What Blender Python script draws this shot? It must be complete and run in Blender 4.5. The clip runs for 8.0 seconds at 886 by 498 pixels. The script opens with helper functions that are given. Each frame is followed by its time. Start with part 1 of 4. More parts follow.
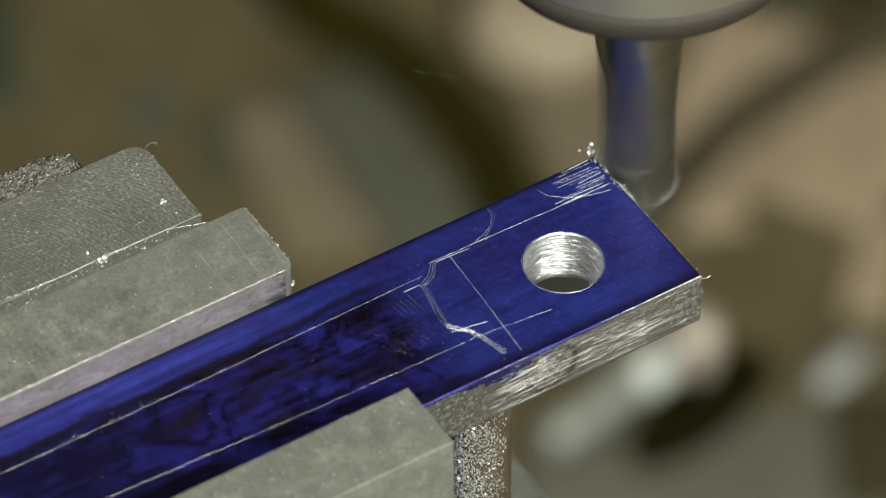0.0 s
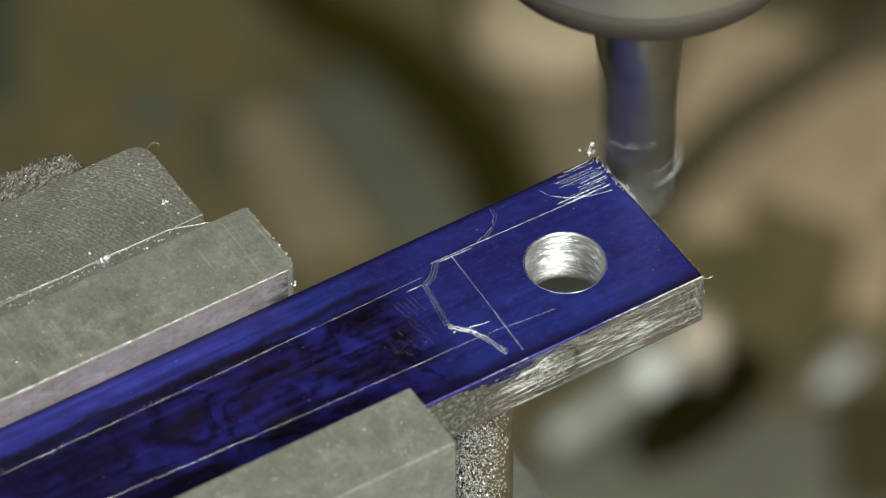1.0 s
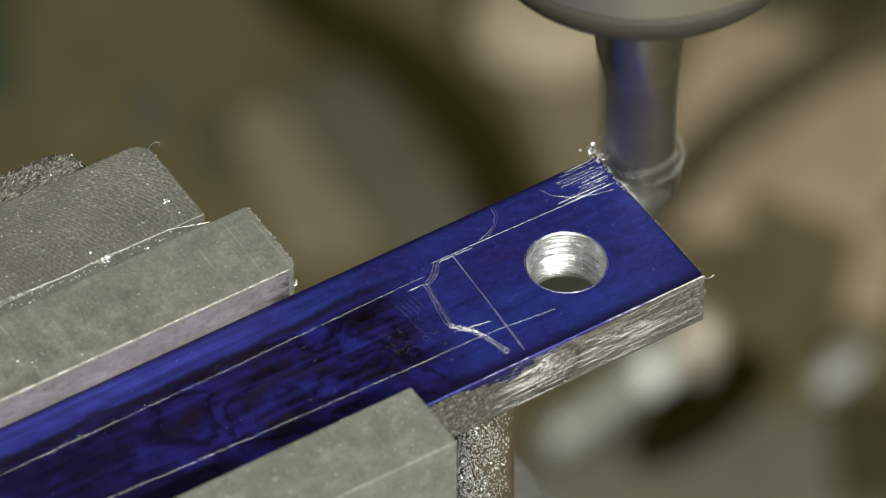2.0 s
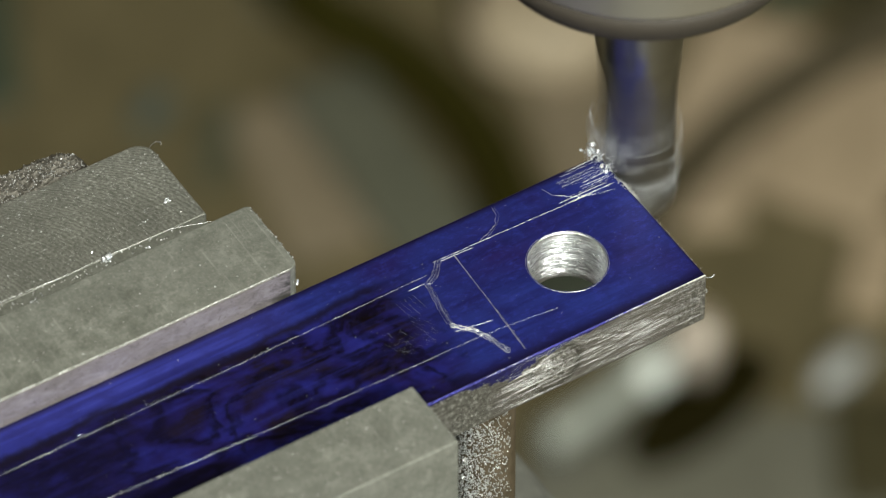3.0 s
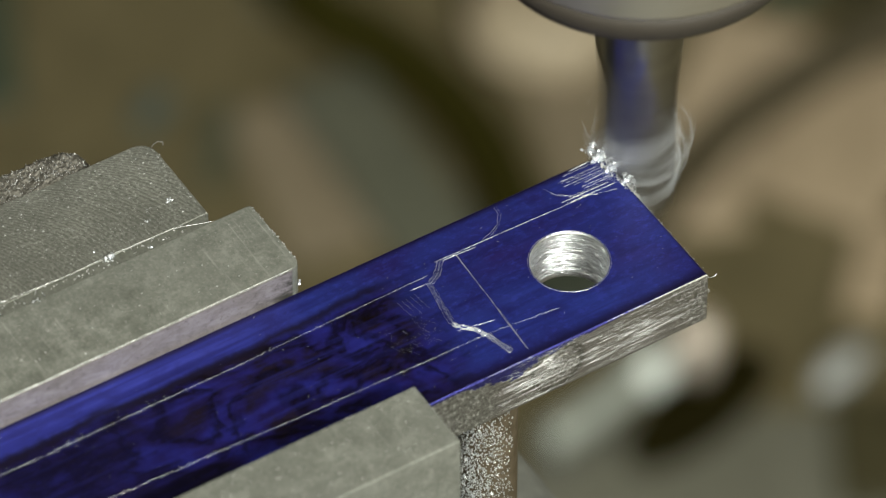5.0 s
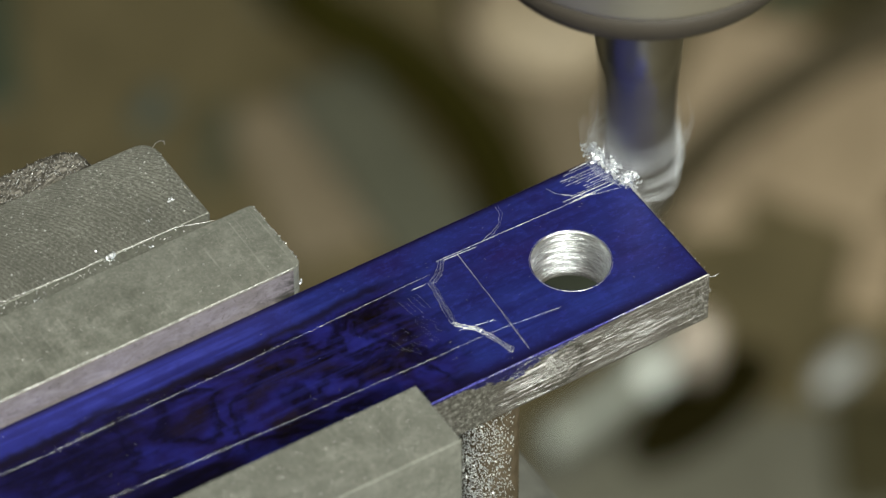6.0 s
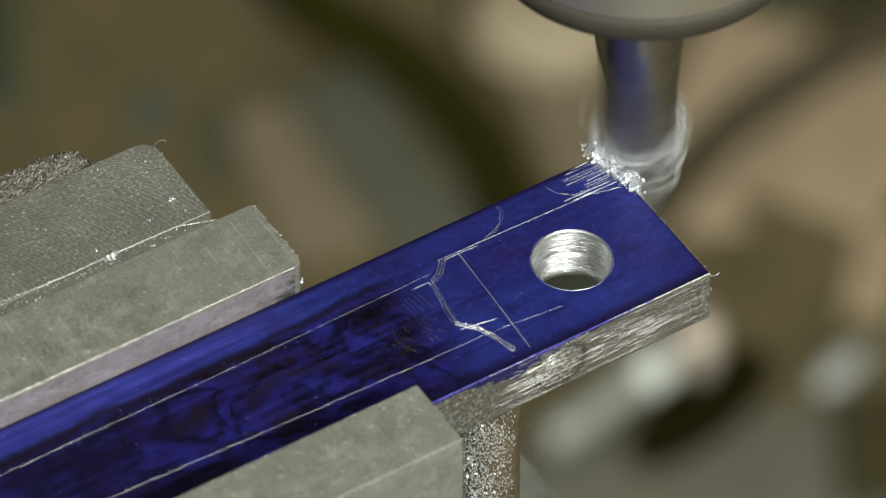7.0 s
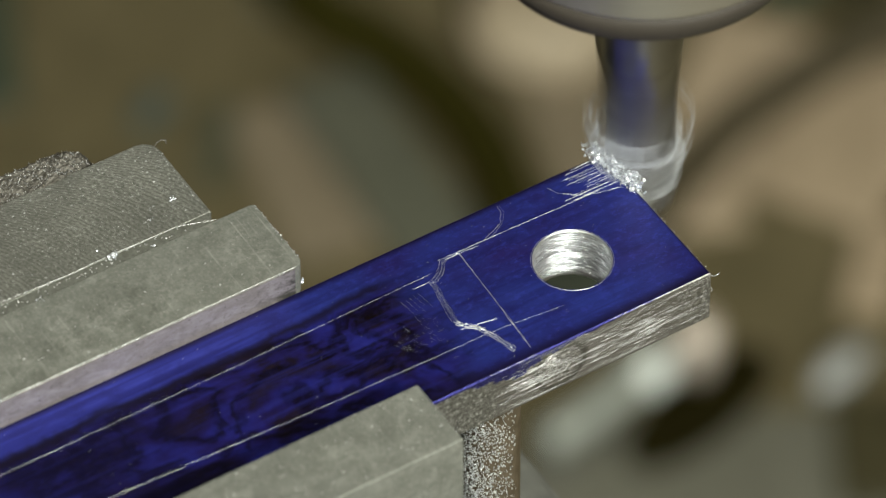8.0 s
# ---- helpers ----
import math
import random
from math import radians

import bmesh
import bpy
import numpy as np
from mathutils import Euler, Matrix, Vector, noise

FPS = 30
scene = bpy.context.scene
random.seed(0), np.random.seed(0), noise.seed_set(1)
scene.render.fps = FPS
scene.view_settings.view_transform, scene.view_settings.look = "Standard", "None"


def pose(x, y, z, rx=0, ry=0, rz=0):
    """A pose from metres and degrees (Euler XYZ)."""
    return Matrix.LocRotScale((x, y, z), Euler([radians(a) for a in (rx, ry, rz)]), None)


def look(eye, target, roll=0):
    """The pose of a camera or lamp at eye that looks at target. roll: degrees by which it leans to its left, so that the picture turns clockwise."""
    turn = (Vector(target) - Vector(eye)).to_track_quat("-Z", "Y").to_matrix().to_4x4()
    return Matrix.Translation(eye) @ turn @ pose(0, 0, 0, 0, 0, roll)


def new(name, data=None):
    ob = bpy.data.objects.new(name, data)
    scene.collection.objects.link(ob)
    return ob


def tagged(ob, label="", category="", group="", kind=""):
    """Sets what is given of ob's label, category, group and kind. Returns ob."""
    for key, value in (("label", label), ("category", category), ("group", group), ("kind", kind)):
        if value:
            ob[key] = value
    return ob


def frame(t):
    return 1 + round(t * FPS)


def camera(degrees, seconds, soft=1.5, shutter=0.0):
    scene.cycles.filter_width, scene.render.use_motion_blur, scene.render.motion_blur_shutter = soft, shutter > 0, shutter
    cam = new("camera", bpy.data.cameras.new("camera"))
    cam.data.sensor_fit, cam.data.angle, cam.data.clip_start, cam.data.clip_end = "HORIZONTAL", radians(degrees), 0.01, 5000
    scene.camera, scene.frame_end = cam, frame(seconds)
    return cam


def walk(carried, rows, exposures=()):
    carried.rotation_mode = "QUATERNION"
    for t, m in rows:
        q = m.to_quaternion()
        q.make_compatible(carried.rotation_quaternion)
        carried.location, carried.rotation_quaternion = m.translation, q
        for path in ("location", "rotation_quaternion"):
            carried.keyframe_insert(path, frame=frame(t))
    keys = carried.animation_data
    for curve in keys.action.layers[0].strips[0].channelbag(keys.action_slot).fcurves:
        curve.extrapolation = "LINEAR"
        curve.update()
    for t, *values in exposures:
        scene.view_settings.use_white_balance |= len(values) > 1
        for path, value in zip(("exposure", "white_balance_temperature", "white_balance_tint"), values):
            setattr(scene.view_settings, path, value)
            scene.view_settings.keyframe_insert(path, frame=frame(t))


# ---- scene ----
# ---- camera: fixed on a stand, looking down at the milling vice ----
MM = 0.001
Z0 = 1.10                      # height of the bar's top face
EYE_D = 0.51064
PITCH = radians(46.84)
cam = camera(8.0, 8.0, soft=1.25, shutter=1.0)
EYE = (0.0, -EYE_D * math.cos(PITCH), Z0 + EYE_D * math.sin(PITCH))
CAM_POSE = look(EYE, (0.0, 0.0, Z0), -0.15)
cam.data.dof.use_dof = True
cam.data.dof.focus_distance = 0.511
cam.data.dof.aperture_fstop = 31.0
walk(cam, [(0.0, CAM_POSE), (8.0, CAM_POSE)])

# frame of the clamped bar: u along it (0 at the free end), v across (0 at its near edge), w up (0 at the top)
YAW = 31.93
BAR = pose(21.204 * MM, -2.917 * MM, Z0, 0, 0, YAW)
CUT = (15.8 * MM, 11.1 * MM)   # spindle axis
BENCH = Z0 - 0.40

# ---- light: an assumed work lamp over the camera's shoulder and an added ceiling light, both out of view, in a small workshop ----
world = bpy.data.worlds.new("workshop_air")
world.use_nodes = True
world.node_tree.nodes["Background"].inputs["Color"].default_value = (0.5, 0.48, 0.42, 1)
world.node_tree.nodes["Background"].inputs["Strength"].default_value = 0.05
scene.world = world


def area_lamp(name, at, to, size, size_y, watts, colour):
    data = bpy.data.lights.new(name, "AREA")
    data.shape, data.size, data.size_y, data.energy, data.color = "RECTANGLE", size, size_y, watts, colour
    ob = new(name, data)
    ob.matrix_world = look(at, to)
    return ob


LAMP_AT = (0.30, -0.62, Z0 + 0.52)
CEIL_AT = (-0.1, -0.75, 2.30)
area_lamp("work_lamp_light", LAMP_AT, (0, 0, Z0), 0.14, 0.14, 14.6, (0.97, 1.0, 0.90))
area_lamp("added_ceiling_tube", CEIL_AT, (CEIL_AT[0], CEIL_AT[1], 0), 1.2, 0.25, 15.0, (0.97, 1.0, 0.88))


# ---- materials ----
def nodes_of(name):
    m = bpy.data.materials.new(name)
    m.use_nodes = True
    return m, m.node_tree, m.node_tree.nodes["Principled BSDF"]


def coords(nt, scale=(1, 1, 1), rot=(0, 0, 0)):
    tc = nt.nodes.new("ShaderNodeTexCoord")
    mp = nt.nodes.new("ShaderNodeMapping")
    mp.inputs["Scale"].default_value = scale
    mp.inputs["Rotation"].default_value = rot
    nt.links.new(tc.outputs["Object"], mp.inputs["Vector"])
    return mp.outputs["Vector"]


def noise_node(nt, vec, scale, detail=4.0, rough=0.6, distort=0.0):
    n = nt.nodes.new("ShaderNodeTexNoise")
    n.inputs["Scale"].default_value = scale
    n.inputs["Detail"].default_value = detail
    n.inputs["Roughness"].default_value = rough
    n.inputs["Distortion"].default_value = distort
    nt.links.new(vec, n.inputs["Vector"])
    return n.outputs["Fac"]


def ramp(nt, fac, stops):
    r = nt.nodes.new("ShaderNodeValToRGB")
    while len(r.color_ramp.elements) < len(stops):
        r.color_ramp.elements.new(0.5)
    for e, (p, c) in zip(r.color_ramp.elements, stops):
        e.position, e.color = p, (*c, 1)
    nt.links.new(fac, r.inputs["Fac"])
    return r.outputs["Color"]


def grey(a):
    return (a, a, a)


def mixc(nt, fac, a, b, mode="MIX"):
    m = nt.nodes.new("ShaderNodeMix")
    m.data_type, m.blend_type = "RGBA", mode
    if isinstance(fac, float):
        m.inputs[0].default_value = fac
    else:
        nt.links.new(fac, m.inputs[0])
    for s, val in ((6, a), (7, b)):
        if isinstance(val, tuple):
            m.inputs[s].default_value = (*val, 1)
        else:
            nt.links.new(val, m.inputs[s])
    return m.outputs[2]


def bumped(nt, bsdf, fac, dist, strength=1.0, after=None):
    b = nt.nodes.new("ShaderNodeBump")
    b.inputs["Distance"].default_value = dist
    b.inputs["Strength"].default_value = strength
    nt.links.new(fac, b.inputs["Height"])
    if after is not None:
        nt.links.new(after, b.inputs["Normal"])
    nt.links.new(b.outputs["Normal"], bsdf.inputs["Normal"])
    return b.outputs["Normal"]


def surface(name, c1, c2, rough=(0.4, 0.6), metal=0.0, grain=800.0, stain=60.0, stretch=(1, 1, 1), bump=0.00002, rot=(0, 0, 0), spec=0.5):
    """A worn surface: grain and stains in colour, gloss and relief."""
    m, nt, b = nodes_of(name)
    vec = coords(nt, stretch, rot)
    fine = noise_node(nt, vec, grain, 6.0, 0.65)
    broad = noise_node(nt, coords(nt), stain, 4.0, 0.6, 0.4)
    col = mixc(nt, broad, ramp(nt, fine, [(0.3, c1), (0.7, c2)]), ramp(nt, fine, [(0.25, tuple(x * 0.72 for x in c1)), (0.75, c2)]))
    nt.links.new(col, b.inputs["Base Color"])
    b.inputs["Metallic"].default_value = metal
    b.inputs["Specular IOR Level"].default_value = spec
    nt.links.new(ramp(nt, fine, [(0.3, grey(rough[0])), (0.7, grey(rough[1]))]), b.inputs["Roughness"])
    bumped(nt, b, fine, bump)
    return m


def dye_material():
    """Marking-out blue on steel: brushed along the bar, dried in dark blotches, dark along the edges, with gap shade
    painted at the far one.
    """
    m, nt, b = nodes_of("marking_blue")
    sep = nt.nodes.new("ShaderNodeSeparateXYZ")
    nt.links.new(coords(nt), sep.inputs[0])

    def span(src, a, z):
        r = nt.nodes.new("ShaderNodeMapRange")
        nt.links.new(src, r.inputs[0])
        r.inputs[1].default_value, r.inputs[2].default_value = a, z
        return r.outputs[0]

    def calc(op, p, q):
        n = nt.nodes.new("ShaderNodeMath")
        n.operation = op
        for k, val in enumerate((p, q)):
            if isinstance(val, float):
                n.inputs[k].default_value = val
            else:
                nt.links.new(val, n.inputs[k])
        return n.outputs[0]

    u, v = sep.outputs[0], sep.outputs[1]
    streak = noise_node(nt, coords(nt, (45, 1500, 1500)), 1.0, 5.0, 0.6, 0.2)
    cloud = noise_node(nt, coords(nt, (150, 260, 260)), 1.0, 5.0, 0.58, 0.25)
    blot = noise_node(nt, coords(nt, (130, 200, 200), (0, 0, 0.5)), 1.0, 4.0, 0.6, 0.5)
    fine = noise_node(nt, coords(nt, (1000, 1700, 1700)), 1.0, 5.0, 0.8, 0.2)
    wide = noise_node(nt, coords(nt, (90, 140, 140)), 1.0, 3.0, 0.55, 0.3)
    ragged = noise_node(nt, coords(nt, (260, 420, 420)), 1.0, 6.0, 0.7, 0.3)
    # the even coat on the free end, purple where it lies thick
    base = ramp(nt, wide, [(0.34, (0.016, 0.012, 0.088)), (0.5, (0.014, 0.018, 0.122)), (0.68, (0.017, 0.027, 0.172))])
    base = mixc(nt, ramp(nt, streak, [(0.35, grey(0.5)), (0.55, grey(0.0))]), base, (0.008, 0.008, 0.062))
    base = mixc(nt, ramp(nt, ragged, [(0.50, grey(0.0)), (0.64, grey(0.5))]), base, (0.009, 0.007, 0.058))
    base = mixc(nt, ramp(nt, fine, [(0.50, grey(0.0)), (0.70, grey(0.65))]), base, (0.026, 0.034, 0.245))
    # the strip beside the clamp, brushed in long streaks, its reflected paleness put into the blue
    strip = ramp(nt, streak, [(0.30, (0.010, 0.010, 0.085)), (0.48, (0.016, 0.020, 0.160)), (0.66, (0.028, 0.036, 0.250))])
    strip = mixc(nt, ramp(nt, ragged, [(0.44, grey(0.0)), (0.62, grey(0.55))]), strip, (0.010, 0.010, 0.085))
    base = mixc(nt, calc("MULTIPLY", span(v, 0.0122, 0.0132), span(u, -0.0260, -0.0400)), base, strip)
    # dark dried blotches, the whole coat darker towards the clamped end
    dark = ramp(nt, cloud, [(0.33, (0.011, 0.006, 0.003)), (0.42, (0.008, 0.005, 0.016)), (0.50, (0.010, 0.007, 0.064)), (0.64, (0.013, 0.014, 0.140))])
    veins = ramp(nt, blot, [(0.40, (1.0, 1.0, 1.0)), (0.44, (0.85, 0.85, 0.85)), (0.475, (0.34, 0.28, 0.20)), (0.50, (0.34, 0.28, 0.20)), (0.55, (0.85, 0.85, 0.85)), (0.60, (1.0, 1.0, 1.0))])
    worn = mixc(nt, 1.0, dark, veins, "MULTIPLY")
    worn = mixc(nt, ramp(nt, streak, [(0.50, grey(0.0)), (0.72, grey(0.40))]), worn, (0.022, 0.024, 0.190))
    worn = mixc(nt, ramp(nt, fine, [(0.50, grey(0.0)), (0.8, grey(0.30))]), worn, (0.020, 0.022, 0.150))
    worn = mixc(nt, calc("MULTIPLY", span(calc("ADD", u, calc("MULTIPLY", cloud, 0.02)), -0.0315, -0.0400), 0.5), worn, (0.006, 0.005, 0.030))
    zone = calc("MULTIPLY", span(calc("ADD", u, calc("MULTIPLY", ragged, 0.006)), -0.0168, -0.0205), span(v, 0.0131, 0.0123))
    col = mixc(nt, zone, base, worn)
    # a dark dried run that wanders just above the upper scribed line
    run = noise_node(nt, coords(nt, (95, 20, 20)), 1.0, 5.0, 0.65)
    off = calc("ABSOLUTE", calc("SUBTRACT", v, calc("ADD", calc("MULTIPLY", run, 0.0034), 0.0109)), 0.0)
    band = calc("MULTIPLY", span(calc("ADD", off, calc("MULTIPLY", ragged, 0.0010)), 0.00120, 0.00060), span(u, -0.0215, -0.0240))
    col = mixc(nt, calc("MULTIPLY", band, 0.85), col, (0.006, 0.004, 0.012))
    # the coat is dark along its edges; the far band paints the jaw gap's shade
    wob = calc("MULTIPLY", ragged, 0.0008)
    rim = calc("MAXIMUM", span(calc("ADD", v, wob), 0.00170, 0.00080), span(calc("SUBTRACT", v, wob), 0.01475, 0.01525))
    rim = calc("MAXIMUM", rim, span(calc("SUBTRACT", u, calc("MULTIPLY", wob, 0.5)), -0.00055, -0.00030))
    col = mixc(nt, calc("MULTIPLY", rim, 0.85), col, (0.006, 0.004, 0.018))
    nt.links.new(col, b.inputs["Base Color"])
    b.inputs["Metallic"].default_value = 0.35
    nt.links.new(ramp(nt, cloud, [(0.3, grey(0.28)), (0.7, grey(0.48))]), b.inputs["Roughness"])
    b.inputs["Specular IOR Level"].default_value = 0.15
    n1 = bumped(nt, b, streak, 0.00001, 0.7)
    n2 = bumped(nt, b, cloud, 0.00002, 0.4, n1)
    bumped(nt, b, fine, 0.000012, 0.9, n2)
    return m


def bright_steel(name, stretch, c=(0.62, 0.61, 0.58), rough=(0.22, 0.48), bump=0.00003, metal=1.0, dirt=0.55):
    """Freshly cut steel with tool marks along one direction."""
    m, nt, b = nodes_of(name)
    marks = noise_node(nt, coords(nt, stretch), 1.0, 6.0, 0.7)
    pits = noise_node(nt, coords(nt), 1500.0, 4.0, 0.7)
    broad = noise_node(nt, coords(nt), 260.0, 3.0, 0.6, 0.6)
    col = ramp(nt, marks, [(0.3, tuple(x * dirt for x in c)), (0.6, c)])
    col = mixc(nt, ramp(nt, broad, [(0.4, grey(0.0)), (0.7, grey(0.5))]), col, tuple(x * 0.5 for x in c))
    nt.links.new(col, b.inputs["Base Color"])
    b.inputs["Metallic"].default_value = metal
    nt.links.new(ramp(nt, marks, [(0.3, grey(rough[1])), (0.7, grey(rough[0]))]), b.inputs["Roughness"])
    n1 = bumped(nt, b, marks, bump)
    bumped(nt, b, pits, bump * 0.5, 0.6, n1)
    return m


def side_steel():
    """The bar's milled edge: streaks along it, a round swirl, a dull speckled length and blue that ran over the edge."""
    m, nt, b = nodes_of("side_milled_steel")
    marks = noise_node(nt, coords(nt, (9, 3000, 13000)), 1.0, 3.5, 0.72)
    pits = noise_node(nt, coords(nt), 2300.0, 5.0, 0.75)
    broad = noise_node(nt, coords(nt, (160, 300, 300)), 1.0, 3.0, 0.6, 0.6)
    sep = nt.nodes.new("ShaderNodeSeparateXYZ")
    nt.links.new(coords(nt), sep.inputs[0])

    def span(src, a, z):
        r = nt.nodes.new("ShaderNodeMapRange")
        nt.links.new(src, r.inputs[0])
        r.inputs[1].default_value, r.inputs[2].default_value = a, z
        return r.outputs[0]

    def calc(op, p, q):
        n = nt.nodes.new("ShaderNodeMath")
        n.operation = op
        for k, val in enumerate((p, q)):
            if isinstance(val, float):
                n.inputs[k].default_value = val
            else:
                nt.links.new(val, n.inputs[k])
        return n.outputs[0]

    u, w = sep.outputs[0], sep.outputs[2]
    du, dw = calc("ADD", u, 0.0144), calc("ADD", w, 0.0026)
    dist = calc("SQRT", calc("ADD", calc("MULTIPLY", du, du), calc("MULTIPLY", dw, dw)), 0.0)
    dist = calc("ADD", dist, calc("MULTIPLY", broad, 0.0006))
    rings = calc("SINE", calc("MULTIPLY", dist, 26000.0), 0.0)
    inside = span(dist, 0.0029, 0.0023)
    lip = calc("MULTIPLY", span(dist, 0.0021, 0.0025), span(dist, 0.0031, 0.0027))
    dull = calc("MAXIMUM", span(calc("ADD", u, calc("MULTIPLY", broad, 0.002)), -0.0185, -0.0203), calc("MULTIPLY", span(u, -0.0045, -0.0015), 0.6))
    steel = ramp(nt, marks, [(0.36, (0.075, 0.070, 0.063)), (0.47, (0.175, 0.166, 0.155)), (0.57, (0.285, 0.272, 0.256)), (0.70, (0.78, 0.755, 0.725))])
    steel = mixc(nt, ramp(nt, broad, [(0.45, grey(0.0)), (0.68, grey(0.35))]), steel, (0.17, 0.162, 0.148))
    grain = ramp(nt, pits, [(0.40, (0.10, 0.097, 0.085)), (0.54, (0.27, 0.265, 0.245)), (0.68, (0.90, 0.89, 0.86))])
    steel = mixc(nt, calc("MULTIPLY", inside, 0.75), steel, grain)
    steel = mixc(nt, calc("MULTIPLY", calc("MULTIPLY", inside, 0.35), span(rings, -0.2, 0.9)), steel, (0.10, 0.095, 0.085))
    steel = mixc(nt, calc("MULTIPLY", lip, 0.8), steel, (0.095, 0.090, 0.080))
    steel = mixc(nt, calc("MULTIPLY", dull, 0.85), steel, grain)
    # how far the blue hangs over, along the edge
    along = span(u, -0.026, 0.0)
    hang = ramp(nt, along, [(0.0, grey(0.22)), (0.12, grey(0.22)), (0.17, grey(0.55)), (0.21, grey(0.95)), (0.30, grey(0.90)), (0.40, grey(0.50)), (0.52, grey(0.25)), (0.66, grey(0.10)), (0.85, grey(0.03)), (1.0, grey(0.0))])
    tear = ramp(nt, noise_node(nt, coords(nt, (420, 420, 700)), 1.0, 6.0, 0.7), [(0.36, grey(0.45)), (0.60, grey(1.0))])
    low = calc("ADD", w, calc("MULTIPLY", calc("MULTIPLY", hang, tear), 0.00205))
    blue = span(low, 0.00000, 0.00006)
    col = mixc(nt, calc("MULTIPLY", blue, 0.93), steel, ramp(nt, pits, [(0.4, (0.014, 0.013, 0.115)), (0.7, (0.042, 0.042, 0.29))]))
    nt.links.new(col, b.inputs["Base Color"])
    b.inputs["Metallic"].default_value = 0.85
    nt.links.new(ramp(nt, marks, [(0.35, grey(0.50)), (0.68, grey(0.34))]), b.inputs["Roughness"])
    n1 = bumped(nt, b, marks, 0.00002, 0.7)
    bumped(nt, b, pits, 0.00005, 0.7, n1)
    return m


def lit_clamp_face_steel():
    """The jaw's ground clamping face: warm grey with lamplight painted in, pitted, stained dark where it ends."""
    m, nt, b = nodes_of("ground_jaw_face_lit")
    sep = nt.nodes.new("ShaderNodeSeparateXYZ")
    nt.links.new(coords(nt), sep.inputs[0])
    blotch = noise_node(nt, coords(nt, (420, 600, 900)), 1.0, 7.0, 0.74, 0.4)
    pits = noise_node(nt, coords(nt), 2600.0, 4.0, 0.7)
    col = ramp(nt, blotch, [(0.30, (0.25, 0.225, 0.205)), (0.5, (0.37, 0.33, 0.315)), (0.7, (0.50, 0.455, 0.44))])
    col = mixc(nt, ramp(nt, pits, [(0.30, grey(0.7)), (0.42, grey(0.0))]), col, (0.14, 0.12, 0.11))
    edge = nt.nodes.new("ShaderNodeMapRange")
    nt.links.new(sep.outputs[0], edge.inputs[0])
    edge.inputs[1].default_value, edge.inputs[2].default_value = -0.0335, -0.0300
    stain = mixc(nt, 1.0, edge.outputs[0], ramp(nt, blotch, [(0.38, grey(1.0)), (0.56, grey(0.15))]), "MULTIPLY")
    col = mixc(nt, stain, col, (0.075, 0.072, 0.060))
    nt.links.new(col, b.inputs["Base Color"])
    b.inputs["Metallic"].default_value = 0.7
    nt.links.new(ramp(nt, blotch, [(0.3, grey(0.5)), (0.7, grey(0.36))]), b.inputs["Roughness"])
    bumped(nt, b, pits, 0.00001, 0.8)
    return m


def jaw_steel():
    """Ground steel gone dull: blotches of oil, faint scratches, fine grain."""
    m, nt, b = nodes_of("ground_jaw_steel")
    grain = noise_node(nt, coords(nt), 3800.0, 5.0, 0.7)
    blotch = noise_node(nt, coords(nt), 560.0, 8.0, 0.78, 0.3)
    broad = noise_node(nt, coords(nt), 110.0, 3.0, 0.6, 0.5)
    scr = noise_node(nt, coords(nt, (2600, 90, 400), (0, 0, 0.25)), 1.0, 4.0, 0.7)
    col = ramp(nt, blotch, [(0.30, (0.100, 0.103, 0.088)), (0.50, (0.158, 0.161, 0.141)), (0.70, (0.255, 0.258, 0.232))])
    col = mixc(nt, ramp(nt, broad, [(0.4, grey(0.0)), (0.7, grey(0.5))]), col, (0.165, 0.168, 0.150))
    col = mixc(nt, ramp(nt, grain, [(0.52, grey(0.0)), (0.74, grey(0.45))]), col, (0.34, 0.325, 0.30))
    col = mixc(nt, ramp(nt, grain, [(0.28, grey(0.8)), (0.43, grey(0.0))]), col, (0.08, 0.09, 0.08))
    col = mixc(nt, ramp(nt, scr, [(0.62, grey(0.0)), (0.75, grey(0.4))]), col, (0.40, 0.40, 0.37))
    nt.links.new(col, b.inputs["Base Color"])
    b.inputs["Metallic"].default_value = 0.4
    nt.links.new(ramp(nt, blotch, [(0.3, grey(0.42)), (0.7, grey(0.6))]), b.inputs["Roughness"])
    n1 = bumped(nt, b, grain, 0.00002, 0.6)
    bumped(nt, b, scr, 0.00001, 0.6, n1)
    return m


